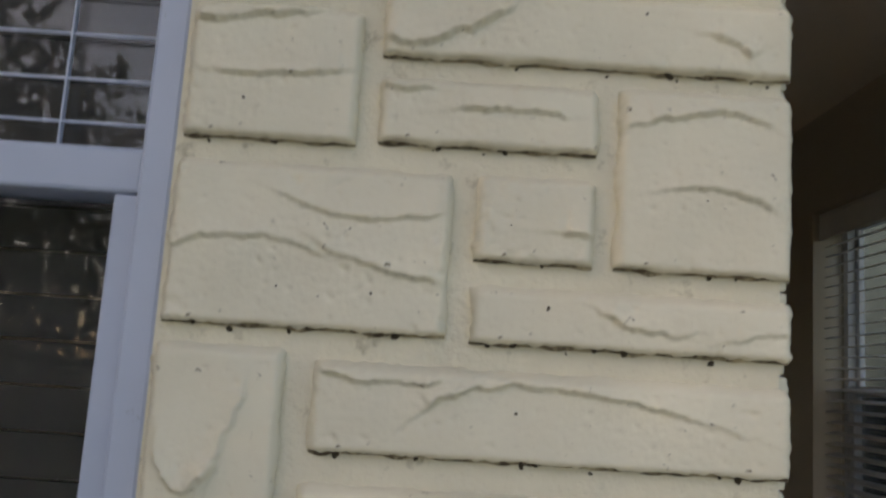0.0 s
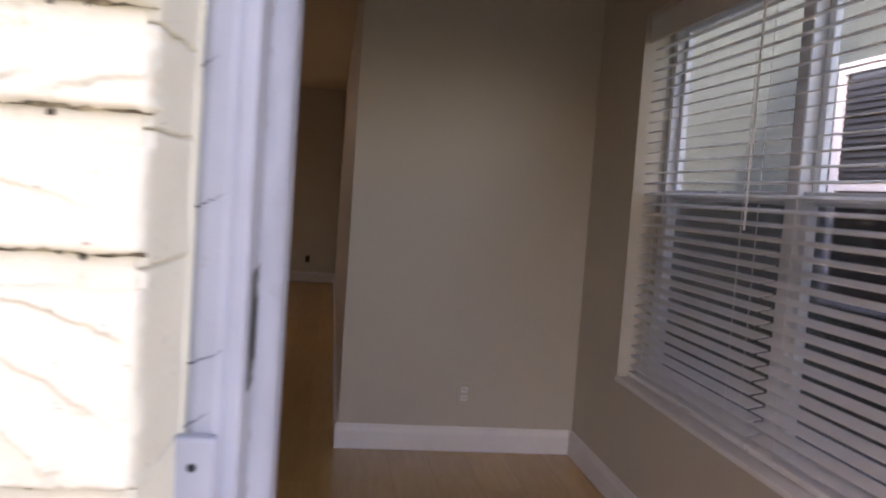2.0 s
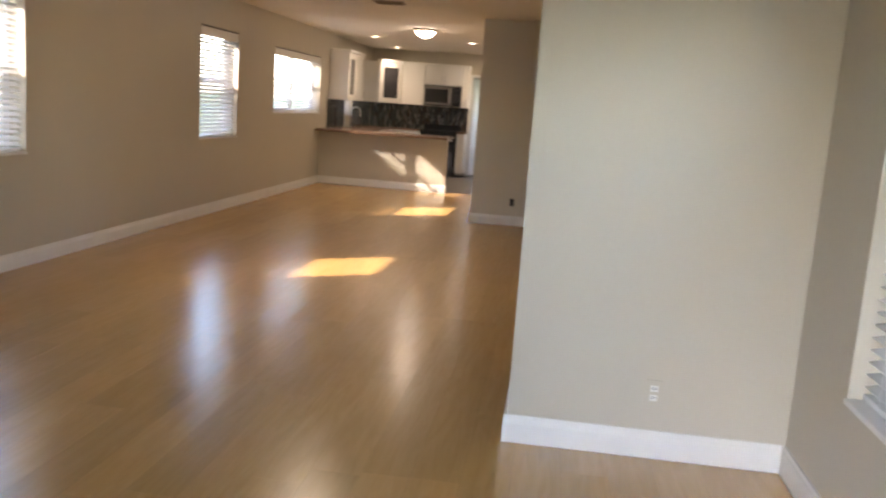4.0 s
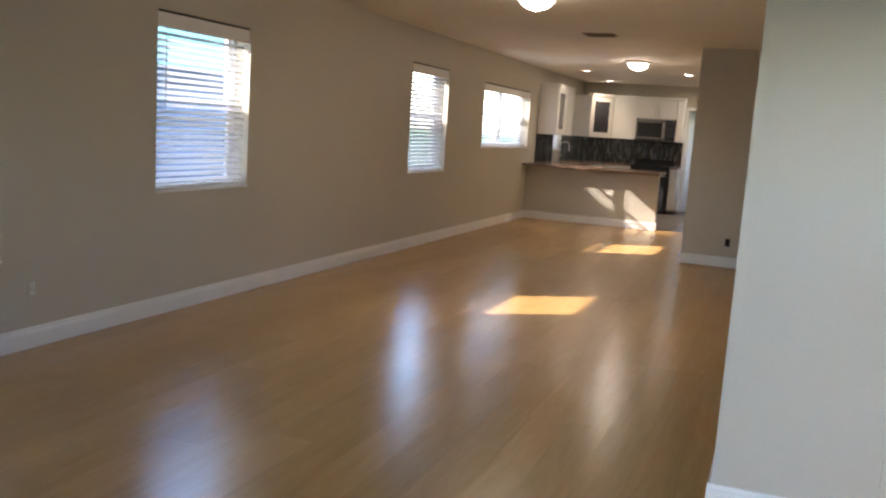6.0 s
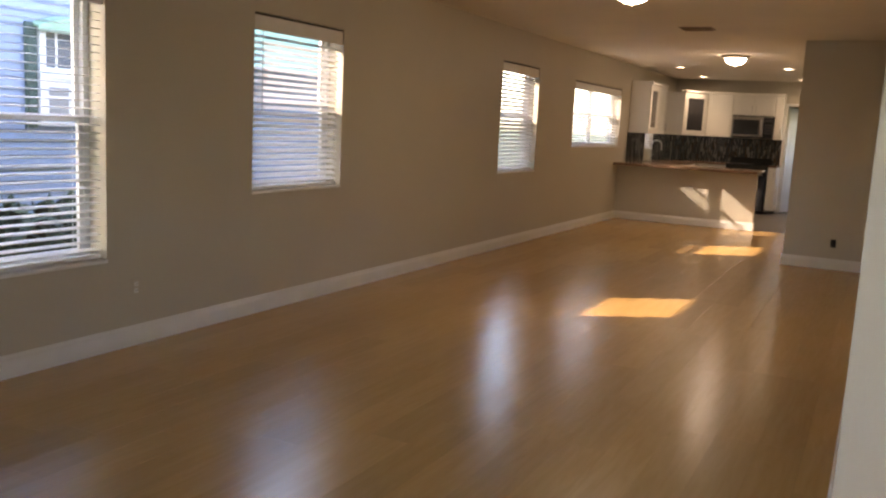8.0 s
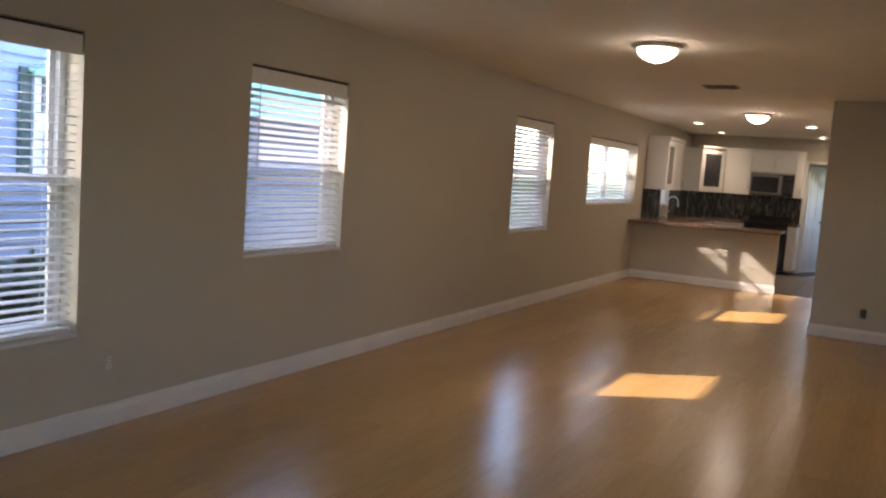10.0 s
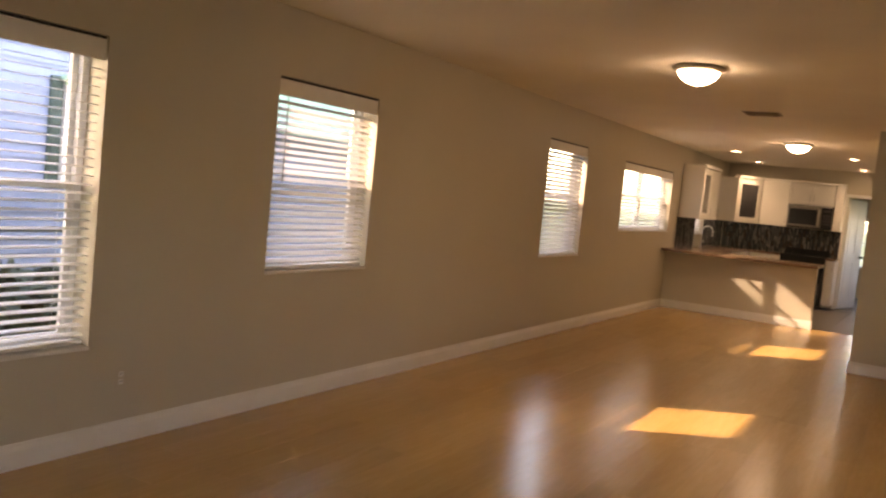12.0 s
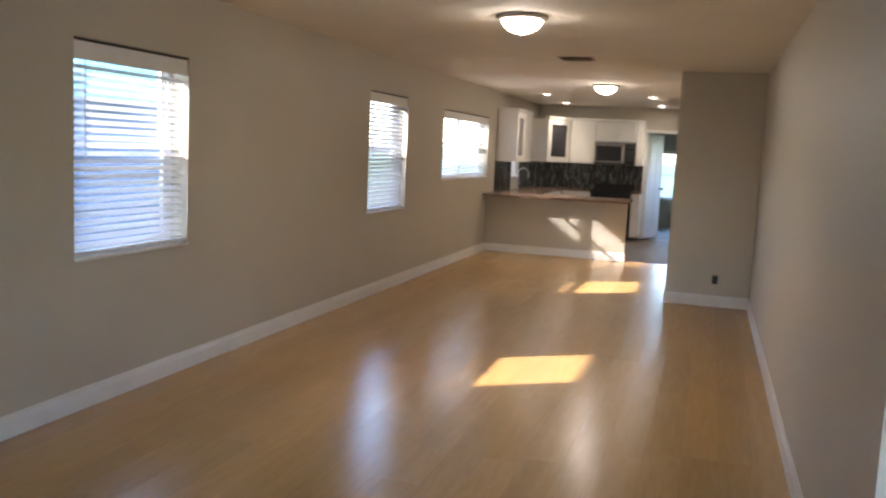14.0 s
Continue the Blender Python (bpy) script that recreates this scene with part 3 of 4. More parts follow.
cabinet("base_cabinet", (-1.85, 13.60, 0.09), 0, 0.15, 0.60, 0.79, 1, "narrow white base cabinet at the doorway", handle_low=False)
for y in (11.02, 11.66, 12.30, 12.94):
    cabinet("base_cabinet", (XL + 0.64, y, 0.09), 90, 0.638, 0.62, 0.79, 2, "white base cabinet along the outer wall", handle_low=False)

mw = thing("microwave", (-2.61, 13.80, 1.41), "stainless over-range microwave with a dark window", "microwave")
bm = bmesh.new()
box(bm, 0.002, 0.025, 0, 0.752, 0.41, 0.415, 0.004)
part("body", bm, BLACK, mw)
bm = bmesh.new()
box(bm, 0.004, 0.0, 0.02, 0.57, 0.024, 0.385, 0.006)
d = part("door", bm, SATIN, mw, "stainless door")
bm = bmesh.new()
box(bm, 0.035, -0.003, 0.06, 0.50, -0.0005, 0.34, 0.001)
part("window", bm, BLACK, d, "dark door window")
bm = bmesh.new()
rod(bm, (0.535, -0.03, 0.06), (0.535, -0.03, 0.35), 0.009, n=10)
rod(bm, (0.535, -0.03, 0.08), (0.535, 0, 0.08), 0.006, n=8)
rod(bm, (0.535, -0.03, 0.33), (0.535, 0, 0.33), 0.006, n=8)
part("handle", bm, STEEL, d, "", True)
bm = bmesh.new()
box(bm, 0.575, 0.0, 0.02, 0.75, 0.024, 0.385, 0.004)
p = part("control_panel", bm, BLACK, mw, "black control panel")
bm = bmesh.new()
box(bm, 0.60, -0.002, 0.31, 0.725, -0.0005, 0.355)
part("display", bm, DARKGLASS, p)
bm = bmesh.new()
for i in range(3):
    for j in range(4):
        box(bm, 0.60 + i * 0.044, -0.002, 0.08 + j * 0.05, 0.637 + i * 0.044, -0.0005, 0.118 + j * 0.05)
part("keypad", bm, DARKGLASS, p)
bm = bmesh.new()
for i in range(6):
    box(bm, 0.02, 0.003, 0.390 + i * 0.004, 0.74, 0.02, 0.392 + i * 0.004)
part("grille", bm, STEEL, mw)

rng = thing("range", (-2.61, 13.56, 0.0), "black and steel electric range with a raised back panel", "range")
bm = bmesh.new()
box(bm, 0.003, 0.03, 0.05, 0.752, 0.62, 0.905, 0.004)
part("body", bm, BLACK, rng)
bm = bmesh.new()
box(bm, 0.003, 0.0, 0.906, 0.752, 0.63, 0.925, 0.005)
part("cooktop", bm, BLACK, rng, "black glass cooktop")
for cx, cy, r in ((0.2, 0.17, 0.09), (0.55, 0.17, 0.11), (0.2, 0.45, 0.11), (0.55, 0.45, 0.09)):
    bm = bmesh.new()
    lathe(bm, [(r - 0.012, 0.926), (r, 0.926), (r, 0.938), (r - 0.012, 0.938), (r - 0.012, 0.926)], 24, (cx, cy, 0))
    part("burner", bm, BLACK, rng)
bm = bmesh.new()
box(bm, 0.003, 0.57, 0.926, 0.752, 0.63, 1.03, 0.006)
part("back_panel", bm, BLACK, rng)
bm = bmesh.new()
box(bm, 0.01, 0.0, 0.25, 0.745, 0.029, 0.80, 0.006)
d = part("oven_door", bm, BLACK, rng, "black oven door")
bm = bmesh.new()
rod(bm, (0.06, -0.035, 0.74), (0.69, -0.035, 0.74), 0.010, n=10)
rod(bm, (0.09, -0.035, 0.74), (0.09, 0.0, 0.74), 0.007, n=8)
rod(bm, (0.66, -0.035, 0.74), (0.66, 0.0, 0.74), 0.007, n=8)
part("handle", bm, STEEL, d, "", True)
bm = bmesh.new()
box(bm, 0.01, 0.0, 0.06, 0.745, 0.029, 0.235, 0.006)
part("drawer", bm, BLACK, rng)

solid("bar_counter", [(XL + 0.002, YP - 0.28, 0.877, -1.60, YP + 0.62, 0.915)], GRANITE, "brown granite bar counter on the half wall", "worktop", kind="", bevel=0.008)
solid("kitchen_worktop", [(XL + 0.002, YP + 0.622, 0.882, XL + 0.66, YK - 0.012, 0.915), (XL + 0.661, 13.575, 0.882, -2.615, YK - 0.012, 0.915), (-1.853, 13.575, 0.882, -1.70, YK - 0.012, 0.915)], GRANITE, "brown granite worktop along the kitchen walls", "worktop", kind="", bevel=0.004)

fau = thing("faucet", (XL + 0.12, 12.1, 0.915), "tall curved chrome kitchen faucet", "faucet")
bm = bmesh.new()
rod(bm, (0, 0, 0), (0, 0, 0.03), 0.026, 0.02, 16)
rod(bm, (0, 0, 0.03), (0, 0, 0.28), 0.012, n=12)
for i in range(10):
    a, b = math.pi * i / 10, math.pi * (i + 1) / 10
    rod(bm, (0.09 - 0.09 * math.cos(a), 0, 0.28 + 0.09 * math.sin(a)), (0.09 - 0.09 * math.cos(b), 0, 0.28 + 0.09 * math.sin(b)), 0.012, n=12)
rod(bm, (0.18, 0, 0.28), (0.18, 0, 0.20), 0.013, n=12)
part("spout", bm, STEEL, fau, "", True)
bm = bmesh.new()
rod(bm, (0, 0.02, 0.07), (0.02, 0.09, 0.12), 0.008, n=8)
part("lever", bm, STEEL, fau, "", True)

# back door leaf, standing open into the back room
leaf = thing("door_2", (BACKDOOR[0] + 0.02, YK + 0.13, 0.012), "white panelled inner door standing open into the back room", "door", kind="structure", turn=71)
bm = bmesh.new()
box(bm, 0, 0, 0, 0.72, 0.035, 2.0, 0.003)
lf = part("leaf", bm, WHITE, leaf)
for z0, z1 in ((0.2, 0.85), (1.0, 1.85)):
    for x0 in (0.1, 0.39):
        bm = bmesh.new()
        box(bm, x0, -0.006, z0, x0 + 0.23, -0.0005, z1, 0.004)
        part("panel", bm, WHITE, lf)
bm = bmesh.new()
lathe(bm, [(0.001, -0.06), (0.018, -0.058), (0.028, -0.045), (0.024, -0.03), (0.010, -0.022), (0.010, 0.0), (0.026, 0.004), (0.026, 0.008)], 20)
bmesh.ops.rotate(bm, cent=(0, 0, 0), matrix=Matrix.Rotation(radians(-90), 3, 'X'), verts=bm.verts)
bmesh.ops.translate(bm, vec=(0.66, -0.008, 0.95), verts=bm.verts)
part("knob", bm, BLACK, lf, "dark round knob", True)
dc = thing("door_3", (BACKDOOR[0], YK, 0), "white painted casing around the kitchen doorway", "door frame", kind="structure")
for x0, z0, x1, z1 in ((-0.06, 0, 0.0, 2.03), (0.76, 0, 0.80, 2.03), (-0.06, 2.031, 0.80, 2.09)):
    bm = bmesh.new()
    box(bm, x0, -0.016, z0, x1, -0.001, z1, 0.003)
    part("casing", bm, WHITE, dc)

# back room window
bw = thing("window_7", (-1.75, YB, 0.63), "bright window with a blind in the back room", "window", kind="structure")
bm = bmesh.new()
for q in ((0, 0.05, 0, 0.9, 0.1, 0.05), (0, 0.05, 1.05, 0.9, 0.1, 1.1), (0, 0.05, 0.05, 0.05, 0.1, 1.05), (0.85, 0.05, 0.05, 0.9, 0.1, 1.05), (0.05, 0.05, 0.53, 0.85, 0.09, 0.57)):
    box(bm, *q)
part("window_frame", bm, FRAME_IN, bw)
bm = bmesh.new()
box(bm, 0.04, 0.07, 0.04, 0.86, 0.074, 1.06)
part("pane", bm, GLASS, bw)

rb_blind = thing("venetian_blind", (-1.74, YB - 0.035, 0.63), "white slatted blind over the back room window", "blind", group="window blinds")
bm = bmesh.new()
box(bm, 0, -0.025, 1.03, 0.88, 0.025, 1.09, 0.003)
part("headrail", bm, SLAT, rb_blind)
bm = bmesh.new()
box(bm, 0, -0.025, -0.0015, 0.88, 0.025, 0.0015)
bs = mesh_of("slat", bm, SLAT)
for i in range(22):
    part("slat", bs, SLAT, rb_blind).matrix_local = pose(0, 0, 0.06 + 0.0435 * i, 30)
bm = bmesh.new()
box(bm, 0, -0.025, 0.012, 0.88, 0.025, 0.032, 0.003)
part("bottom_rail", bm, SLAT, rb_blind)
for x in (0.12, 0.76):
    bm = bmesh.new()
    rod(bm, (x, -0.027, 0.02), (x, -0.027, 1.03), 0.0011, n=5)
    part("ladder_cord", bm, SLAT, rb_blind)

# front window beside the brick pier
fw = thing("window_8", (-0.60, YF + 0.03, 0.85), "dark aluminium-framed front window with white muntins", "window", kind="structure")
bm = bmesh.new()
box(bm, -0.026, -0.012, 0, -0.002, 0.06, 1.21, 0.003)
box(bm, -1.148, -0.012, 0, -1.11, 0.06, 1.21, 0.003)
box(bm, -1.109, -0.012, 0, -0.027, 0.06, 0.04, 0.003)
box(bm, -1.109, -0.012, 1.17, -0.027, 0.06, 1.21, 0.003)
part("window_frame", bm, ALU, fw, "bluish white aluminium frame")
bm = bmesh.new()
box(bm, -1.108, 0.0, 0.545, -0.0275, 0.05, 0.578, 0.003)
part("meeting_rail", bm, ALU, fw)
bm = bmesh.new()
box(bm, -0.046, 0.0, 0.041, -0.0275, 0.04, 0.544, 0.002)
part("sash_stile", bm, ALU, fw)
for z in (0.60, 0.633, 0.668, 0.703, 0.738, 0.773, 0.81):
    bm = bmesh.new()
    box(bm, -1.108, 0.022, z - 0.0008, -0.0275, 0.025, z + 0.0012)
    part("muntin", bm, ALU, fw)
for x in (-0.10, -0.19, -0.28):
    bm = bmesh.new()
    box(bm, x - 0.0008, 0.0215, 0.579, x + 0.0008, 0.0265, 1.169)
    part("muntin", bm, ALU, fw)
bm = bmesh.new()
box(bm, -1.109, 0.030, 0.04, -0.0265, 0.034, 1.17)
part("pane", bm, GLASS, fw)
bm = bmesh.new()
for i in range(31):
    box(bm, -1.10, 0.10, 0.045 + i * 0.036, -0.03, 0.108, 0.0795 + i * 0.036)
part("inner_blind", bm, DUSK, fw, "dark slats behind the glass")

# ---- outside ----


def neighbour():
    h = thing("neighbour_house", (-7.6, -3, -0.28), "pale blue clapboard house with a green awning", "house")
    bm = bmesh.new()
    box(bm, -6, 0, 0, -0.03, 13.6, 4.09)
    part("wall", bm, SIDING, h)
    bm = bmesh.new()
    for i in range(32):
        z = i * 0.128
        vs = [bm.verts.new(c) for c in ((-0.012, 0, z), (-0.012, 13.6, z), (-0.028, 13.6, z + 0.128), (-0.028, 0, z + 0.128), (-0.029, 0, z), (-0.029, 13.6, z))]
        bm.faces.new(vs[:4])
        bm.faces.new((vs[0], vs[4], vs[5], vs[1]))
    part("siding_boards", bm, SIDING, h)["kind"] = "stuff"
    bm = bmesh.new()
    box(bm, -6.6, -0.5, 4.10, 0.25, 13.9, 4.25, 0.02)
    part("roof", bm, ROOF, h)
    # window with a green shutter, dark upper panes and a white louvred lower half
    y0, y1, z0, z1 = 5.58, 6.30, 1.44, 2.44
    bm = bmesh.new()
    for q in ((y0, z0, y1, z0 + 0.07), (y0, z1 - 0.06, y1, z1), (y0, z0 + 0.071, y0 + 0.07, z1 - 0.061), (y1 - 0.07, z0 + 0.071, y1, z1 - 0.061), (y0 + 0.071, 1.92, y1 - 0.071, 2.03)):
        box(bm, -0.01, q[0], q[1], 0.05, q[2], q[3], 0.004)
    w = part("window", bm, FRAME_IN, h)
    bm = bmesh.new()
    box(bm, -0.01, y0 + 0.07, 2.03, 0.012, y1 - 0.07, z1 - 0.06)
    part("pane", bm, GREYGLASS, w)
    bm = bmesh.new()
    box(bm, 0.013, y0 + 0.20, 2.031, 0.022, y0 + 0.225, z1 - 0.061)
    part("muntin", bm, FRAME_IN, w)
    bm = bmesh.new()
    box(bm, -0.01, y0 + 0.071, z0 + 0.071, 0.03, y1 - 0.071, 1.919, 0.004)
    lower = part("lower_panel", bm, FRAME_IN, w, "white lower window panel")
    for k in range(3):
        bm = bmesh.new()
        box(bm, 0.031, y0 + 0.11, z0 + 0.10 + k * 0.105, 0.036, y0 + 0.34, z0 + 0.185 + k * 0.105)
        part("louvre_pane", bm, PIPE, lower)
    bm = bmesh.new()
    box(bm, -0.01, y0 - 0.14, z0 - 0.02, 0.03, y0 - 0.02, z1 + 0.02, 0.006)
    for k in range(14):
        box(bm, 0.031, y0 - 0.125, z0 + 0.02 + k * 0.068, 0.042, y0 - 0.035, z0 + 0.068 + k * 0.068)
    part("shutter", bm, DARKGREEN, h, "dark green louvred shutter")
    bm = bmesh.new()
    n = 12
    rows = []
    for i in range(n + 1):
        u = i / n
        y, z = y0 - 0.06 + u * (y1 - y0 + 0.1), z1 + 0.02 + 0.10 * math.sin(math.pi * u)
        rows.append([bm.verts.new(c) for c in ((-0.01, y, z), (0.12, y, z - 0.03), (0.12, y, z1 - 0.06), (0.10, y, z1 - 0.06), (0.10, y, z - 0.05), (-0.01, y, z - 0.03))])
    for p, q in zip(rows, rows[1:]):
        for k in range(6):
            bm.faces.new((p[k], p[(k + 1) % 6], q[(k + 1) % 6], q[k]))
    bm.faces.new(rows[0])
    bm.faces.new(rows[-1][::-1])
    part("window_hood", bm, GREEN, h, "small green arched window hood")
    y = 8.0
    bm = bmesh.new()
    vs = [bm.verts.new(c) for c in ((0.02, y, 2.85), (0.02, y + 2.8, 2.85), (0.6, y + 2.8, 2.25), (0.6, y, 2.25), (0.02, y, 2.82), (0.02, y + 2.8, 2.82), (0.6, y + 2.8, 2.22), (0.6, y, 2.22))]
    for f in ((0, 1, 2, 3), (7, 6, 5, 4), (3, 2, 6, 7), (0, 3, 7, 4), (1, 5, 6, 2)):
        bm.faces.new([vs[i] for i in f])
    part("awning", bm, GREEN, h, "green metal awning")


neighbour()


def leaves(bm, centre, radii, count, size, seed):
    rnd = random.Random(seed)
    for _ in range(count):
        while True:
            p = Vector([rnd.uniform(-1, 1) for _ in range(3)])
            if 0.35 < p.length < 1.0 + 0.25 * noise.noise(p * 2.2):
                break
        c = Vector(centre) + Vector((p.x * radii[0], p.y * radii[1], p.z * radii[2]))
        q = Euler([rnd.uniform(0, 6.28) for _ in range(3)]).to_matrix()
        s = size * rnd.uniform(0.6, 1.4)
        vs = [bm.verts.new(c + q @ Vector(v) * s) for v in ((-0.5, 0, 0), (0, 0.22, 0.05), (0.5, 0, 0), (0, -0.22, 0.05))]
        bm.faces.new(vs)


# tree out of view, added so that its crown keeps the sun off the entrance
ft = thing("shade_tree", (-12.55, -8.60, -0.28), "tall dense unseen tree added to shade the entrance", "tree")
bm = bmesh.new()
rod(bm, (0, 0, 0), (0.1, 0, 6.6), 0.34, 0.20, 12)
for k in range(6):
    rod(bm, (0.1, 0, 6.2), (1.6 * math.cos(k * 1.05), 1.6 * math.sin(k * 1.05), 8.6 + 0.5 * (k % 3)), 0.12, 0.04, 8)
part("trunk", bm, BARK, ft)
bm = bmesh.new()
leaves(bm, (0, 0, 9.2), (3.1, 3.1, 4.6), 20000, 0.30, 77)
part("crown", bm, LEAF, ft)

eh = thing("garden_house", (3.5, -2.6, -0.28), "pale sage stucco house with a tall dark shuttered window", "house")
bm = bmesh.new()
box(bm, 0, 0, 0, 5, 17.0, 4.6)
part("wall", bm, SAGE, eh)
bm = bmesh.new()
box(bm, -0.15, -0.3, 4.61, 5.3, 17.3, 4.8, 0.02)
part("roof", bm, ROOF, eh)
bm = bmesh.new()
for q in ((3.10, 0.95, 4.26, 1.03), (3.10, 2.58, 4.26, 2.66), (3.10, 1.031, 3.18, 2.579), (4.18, 1.031, 4.26, 2.579), (3.181, 1.76, 4.179, 1.83)):
    box(bm, -0.05, q[0], q[1], -0.001, q[2], q[3], 0.004)
w = part("window", bm, FRAME_IN, eh)
bm = bmesh.new()
box(bm, -0.02, 3.18, 1.03, -0.002, 4.18, 2.58)
part("pane", bm, DARKGLASS, w)
bm = bmesh.new()
for k in range(16):
    box(bm, -0.034, 3.19, 1.05 + k * 0.0435, -0.021, 4.17, 1.078 + k * 0.0435)
    if k < 15:
        box(bm, -0.034, 3.19, 1.85 + k * 0.0475, -0.021, 4.17, 1.878 + k * 0.0475)
part("shutter", bm, GREYSHUTTER, w, "dark grey louvred shutter")

solid("side_path", [(1.45, -3.6, -0.275, 3.48, 15, -0.25)], PAVE, "grey concrete path between the two houses", "pavement")

bush = thing("slender_bush", (2.85, 5.0, -0.25), "slender bare-branched bush with few pale leaves", "bush")
bm = bmesh.new()
rb = random.Random(21)
twigs = []
for i in range(9):
    a0 = i * 0.7
    top = Vector((0.35 * math.cos(a0), 0.7 * math.sin(a0), rb.uniform(1.9, 2.6)))
    rod(bm, (0, 0, 0), top, 0.014, 0.004, 6)
    for k in range(5):
        p = top * rb.uniform(0.45, 0.95)
        tip = p + Vector((rb.uniform(-0.2, 0.2), rb.uniform(-0.4, 0.4), rb.uniform(0.1, 0.4)))
        rod(bm, p, tip, 0.006, 0.002, 5)
        twigs.append(tip)
part("branches", bm, BARK, bush)
bm = bmesh.new()
for i, tip in enumerate(twigs):
    leaves(bm, tip, (0.12, 0.18, 0.14), 7, 0.07, 900 + i)
part("foliage", bm, PALELEAF, bush)


def shrub(x, y, r, h, seed):
    t = thing("shrub", (x, y, -0.28), "dark green leafy shrub beside the fence", "shrub", group="garden shrubs")
    bm = bmesh.new()
    for i in range(5):
        a = i * 1.25
        rod(bm, (0, 0, 0), (math.cos(a) * r * 0.5, math.sin(a) * r * 0.5, h * 0.7), 0.015, 0.006, 6)
    part("stems", bm, BARK, t)
    bm = bmesh.new()
    leaves(bm, (0, 0, h * 0.55), (r, r, h * 0.5), 420, 0.26, seed)
    part("foliage", bm, SHADELEAF, t)


porch_hedge = thing("hedge", (-2.7, -6.2, -0.03), "dense dark green hedge beside the porch", "hedge")
bm = bmesh.new()
for k in range(5):
    rod(bm, (0, -1.8 + k, 0), (0.1, -1.8 + k + 0.15, 2.6), 0.05, 0.02, 7)
part("stems", bm, BARK, porch_hedge)
bm = bmesh.new()
for k in range(5):
    leaves(bm, (0, -1.8 + k, 1.6 + 0.1 * math.sin(k * 2.1)), (0.6, 0.8, 1.6), 1800, 0.13, 700 + k)
part("foliage", bm, LEAF, porch_hedge)

shrub(-6.05, 0.5, 0.5, 0.80, 1)
shrub(-6.0, 1.35, 0.5, 0.86, 2)
shrub(-6.1, -0.5, 0.6, 0.9, 3)

fence = thing("pipe_fence", (-6.6, -2.0, -0.28), "low galvanised pipe fence between the houses", "fence")
bm = bmesh.new()
rod(bm, (0, 0, 1.1), (0, 4.6, 1.1), 0.024)
part("rail", bm, PIPE, fence)
for y in (0.05, 1.55, 3.05, 4.55):
    bm = bmesh.new()
    rod(bm, (0, y, 0), (0, y, 1.09), 0.028)
    rod(bm, (0, y, 1.09), (0, y, 1.16), 0.034, 0.012)
    part("post", bm, PIPE, fence)

# ---- pieces: backsplash, tiles, bricks, planks ----
SHADES = [material("mosaic_glass_%s" % n, c, 0.12, 0.15, 25) for n, c in (("slate", (0.045, 0.05, 0.055)), ("smoke", (0.10, 0.105, 0.105)), ("ash", (0.20, 0.20, 0.19)), ("umber", (0.07, 0.05, 0.035)))]


def backsplash(name, length, height, m, label):
    t = thing(name, (0, 0, 0), label, "backsplash", kind="structure")
    t.matrix_world = m
    bm = bmesh.new()
    box(bm, 0, -0.004, 0, length, -0.0005, height)
    part("grout", bm, DARK, t)
    rnd = random.Random(3)
    bms = [bmesh.new() for _ in SHADES]
    x, w = 0.0, 0.023
    while x + w < length:
        z = -rnd.uniform(0, 0.12)
        while z < height:
            h = rnd.choice((0.06, 0.10, 0.14))
            a, b = max(z, 0.001), min(z + h - 0.002, height - 0.001)
            if b > a + 0.004:
                k = rnd.choices(range(4), (4, 3, 2, 2))[0]
                box(bms[k], x + 0.001, -0.009, a, x + w - 0.001, -0.0045, b)
            z += h
        x += w
    for b, s in zip(bms, SHADES):
        part("mosaic_tiles", b, s, t)["kind"] = "stuff"


backsplash("backsplash_north", 2.09, 0.483, pose(XL + 0.01, YK, 0.916), "dark glass mosaic backsplash of upright strips")
backsplash("backsplash_corner", 1.56, 0.483, pose(XL, 12.645, 0.916, 0, 0, 90), "dark glass mosaic backsplash beside the sink window")
backsplash("backsplash_west", 1.16, 0.483, pose(XL, 10.86, 0.916, 0, 0, 90), "dark glass mosaic backsplash under the wall cabinets")

# kitchen tiles
kf = thing("floor_kitchen", (0, 0, 0), "grey-brown square floor tiles in the kitchen", "floor", kind="structure")
bm = bmesh.new()
box(bm, XL, YP + 0.122, -0.25, XR + 0.4, YB - 0.001, -0.006)
part("bed", bm, SUBFLOOR, kf)
bm = bmesh.new()
box(bm, 0.002, 0.002, -0.005, 0.398, 0.398, 0.0, 0)
tile = mesh_of("tile", bm, TILE)
for i in range(8):
    for j in range(19):
        x, y = XL + 0.4 * i, YP + 0.122 + 0.4 * j
        if x < XR - 0.3 and y < YB - 0.35:
            part("tile", tile, TILE, kf).location = (x, y, 0)

# brick pier at the entrance: x0, x1, z0, z1 of the bricks beside the door
PIER = [
    (-0.595, -0.477, 1.435, 1.530), (-0.463, -0.184, 1.500, 1.552), (-0.462, -0.312, 1.438, 1.484), (-0.298, -0.182, 1.361, 1.487),
    (-0.596, -0.408, 1.308, 1.418), (-0.392, -0.312, 1.361, 1.420), (-0.392, -0.182, 1.306, 1.344), (-0.597, -0.511, 1.167, 1.294),
    (-0.492, -0.184, 1.230, 1.288), (-0.496, -0.300, 1.162, 1.209), (-0.289, -0.184, 1.103, 1.211), (-0.430, -0.306, 1.108, 1.153),
    (-0.597, -0.445, 1.095, 1.152),
]
rnd = random.Random(11)


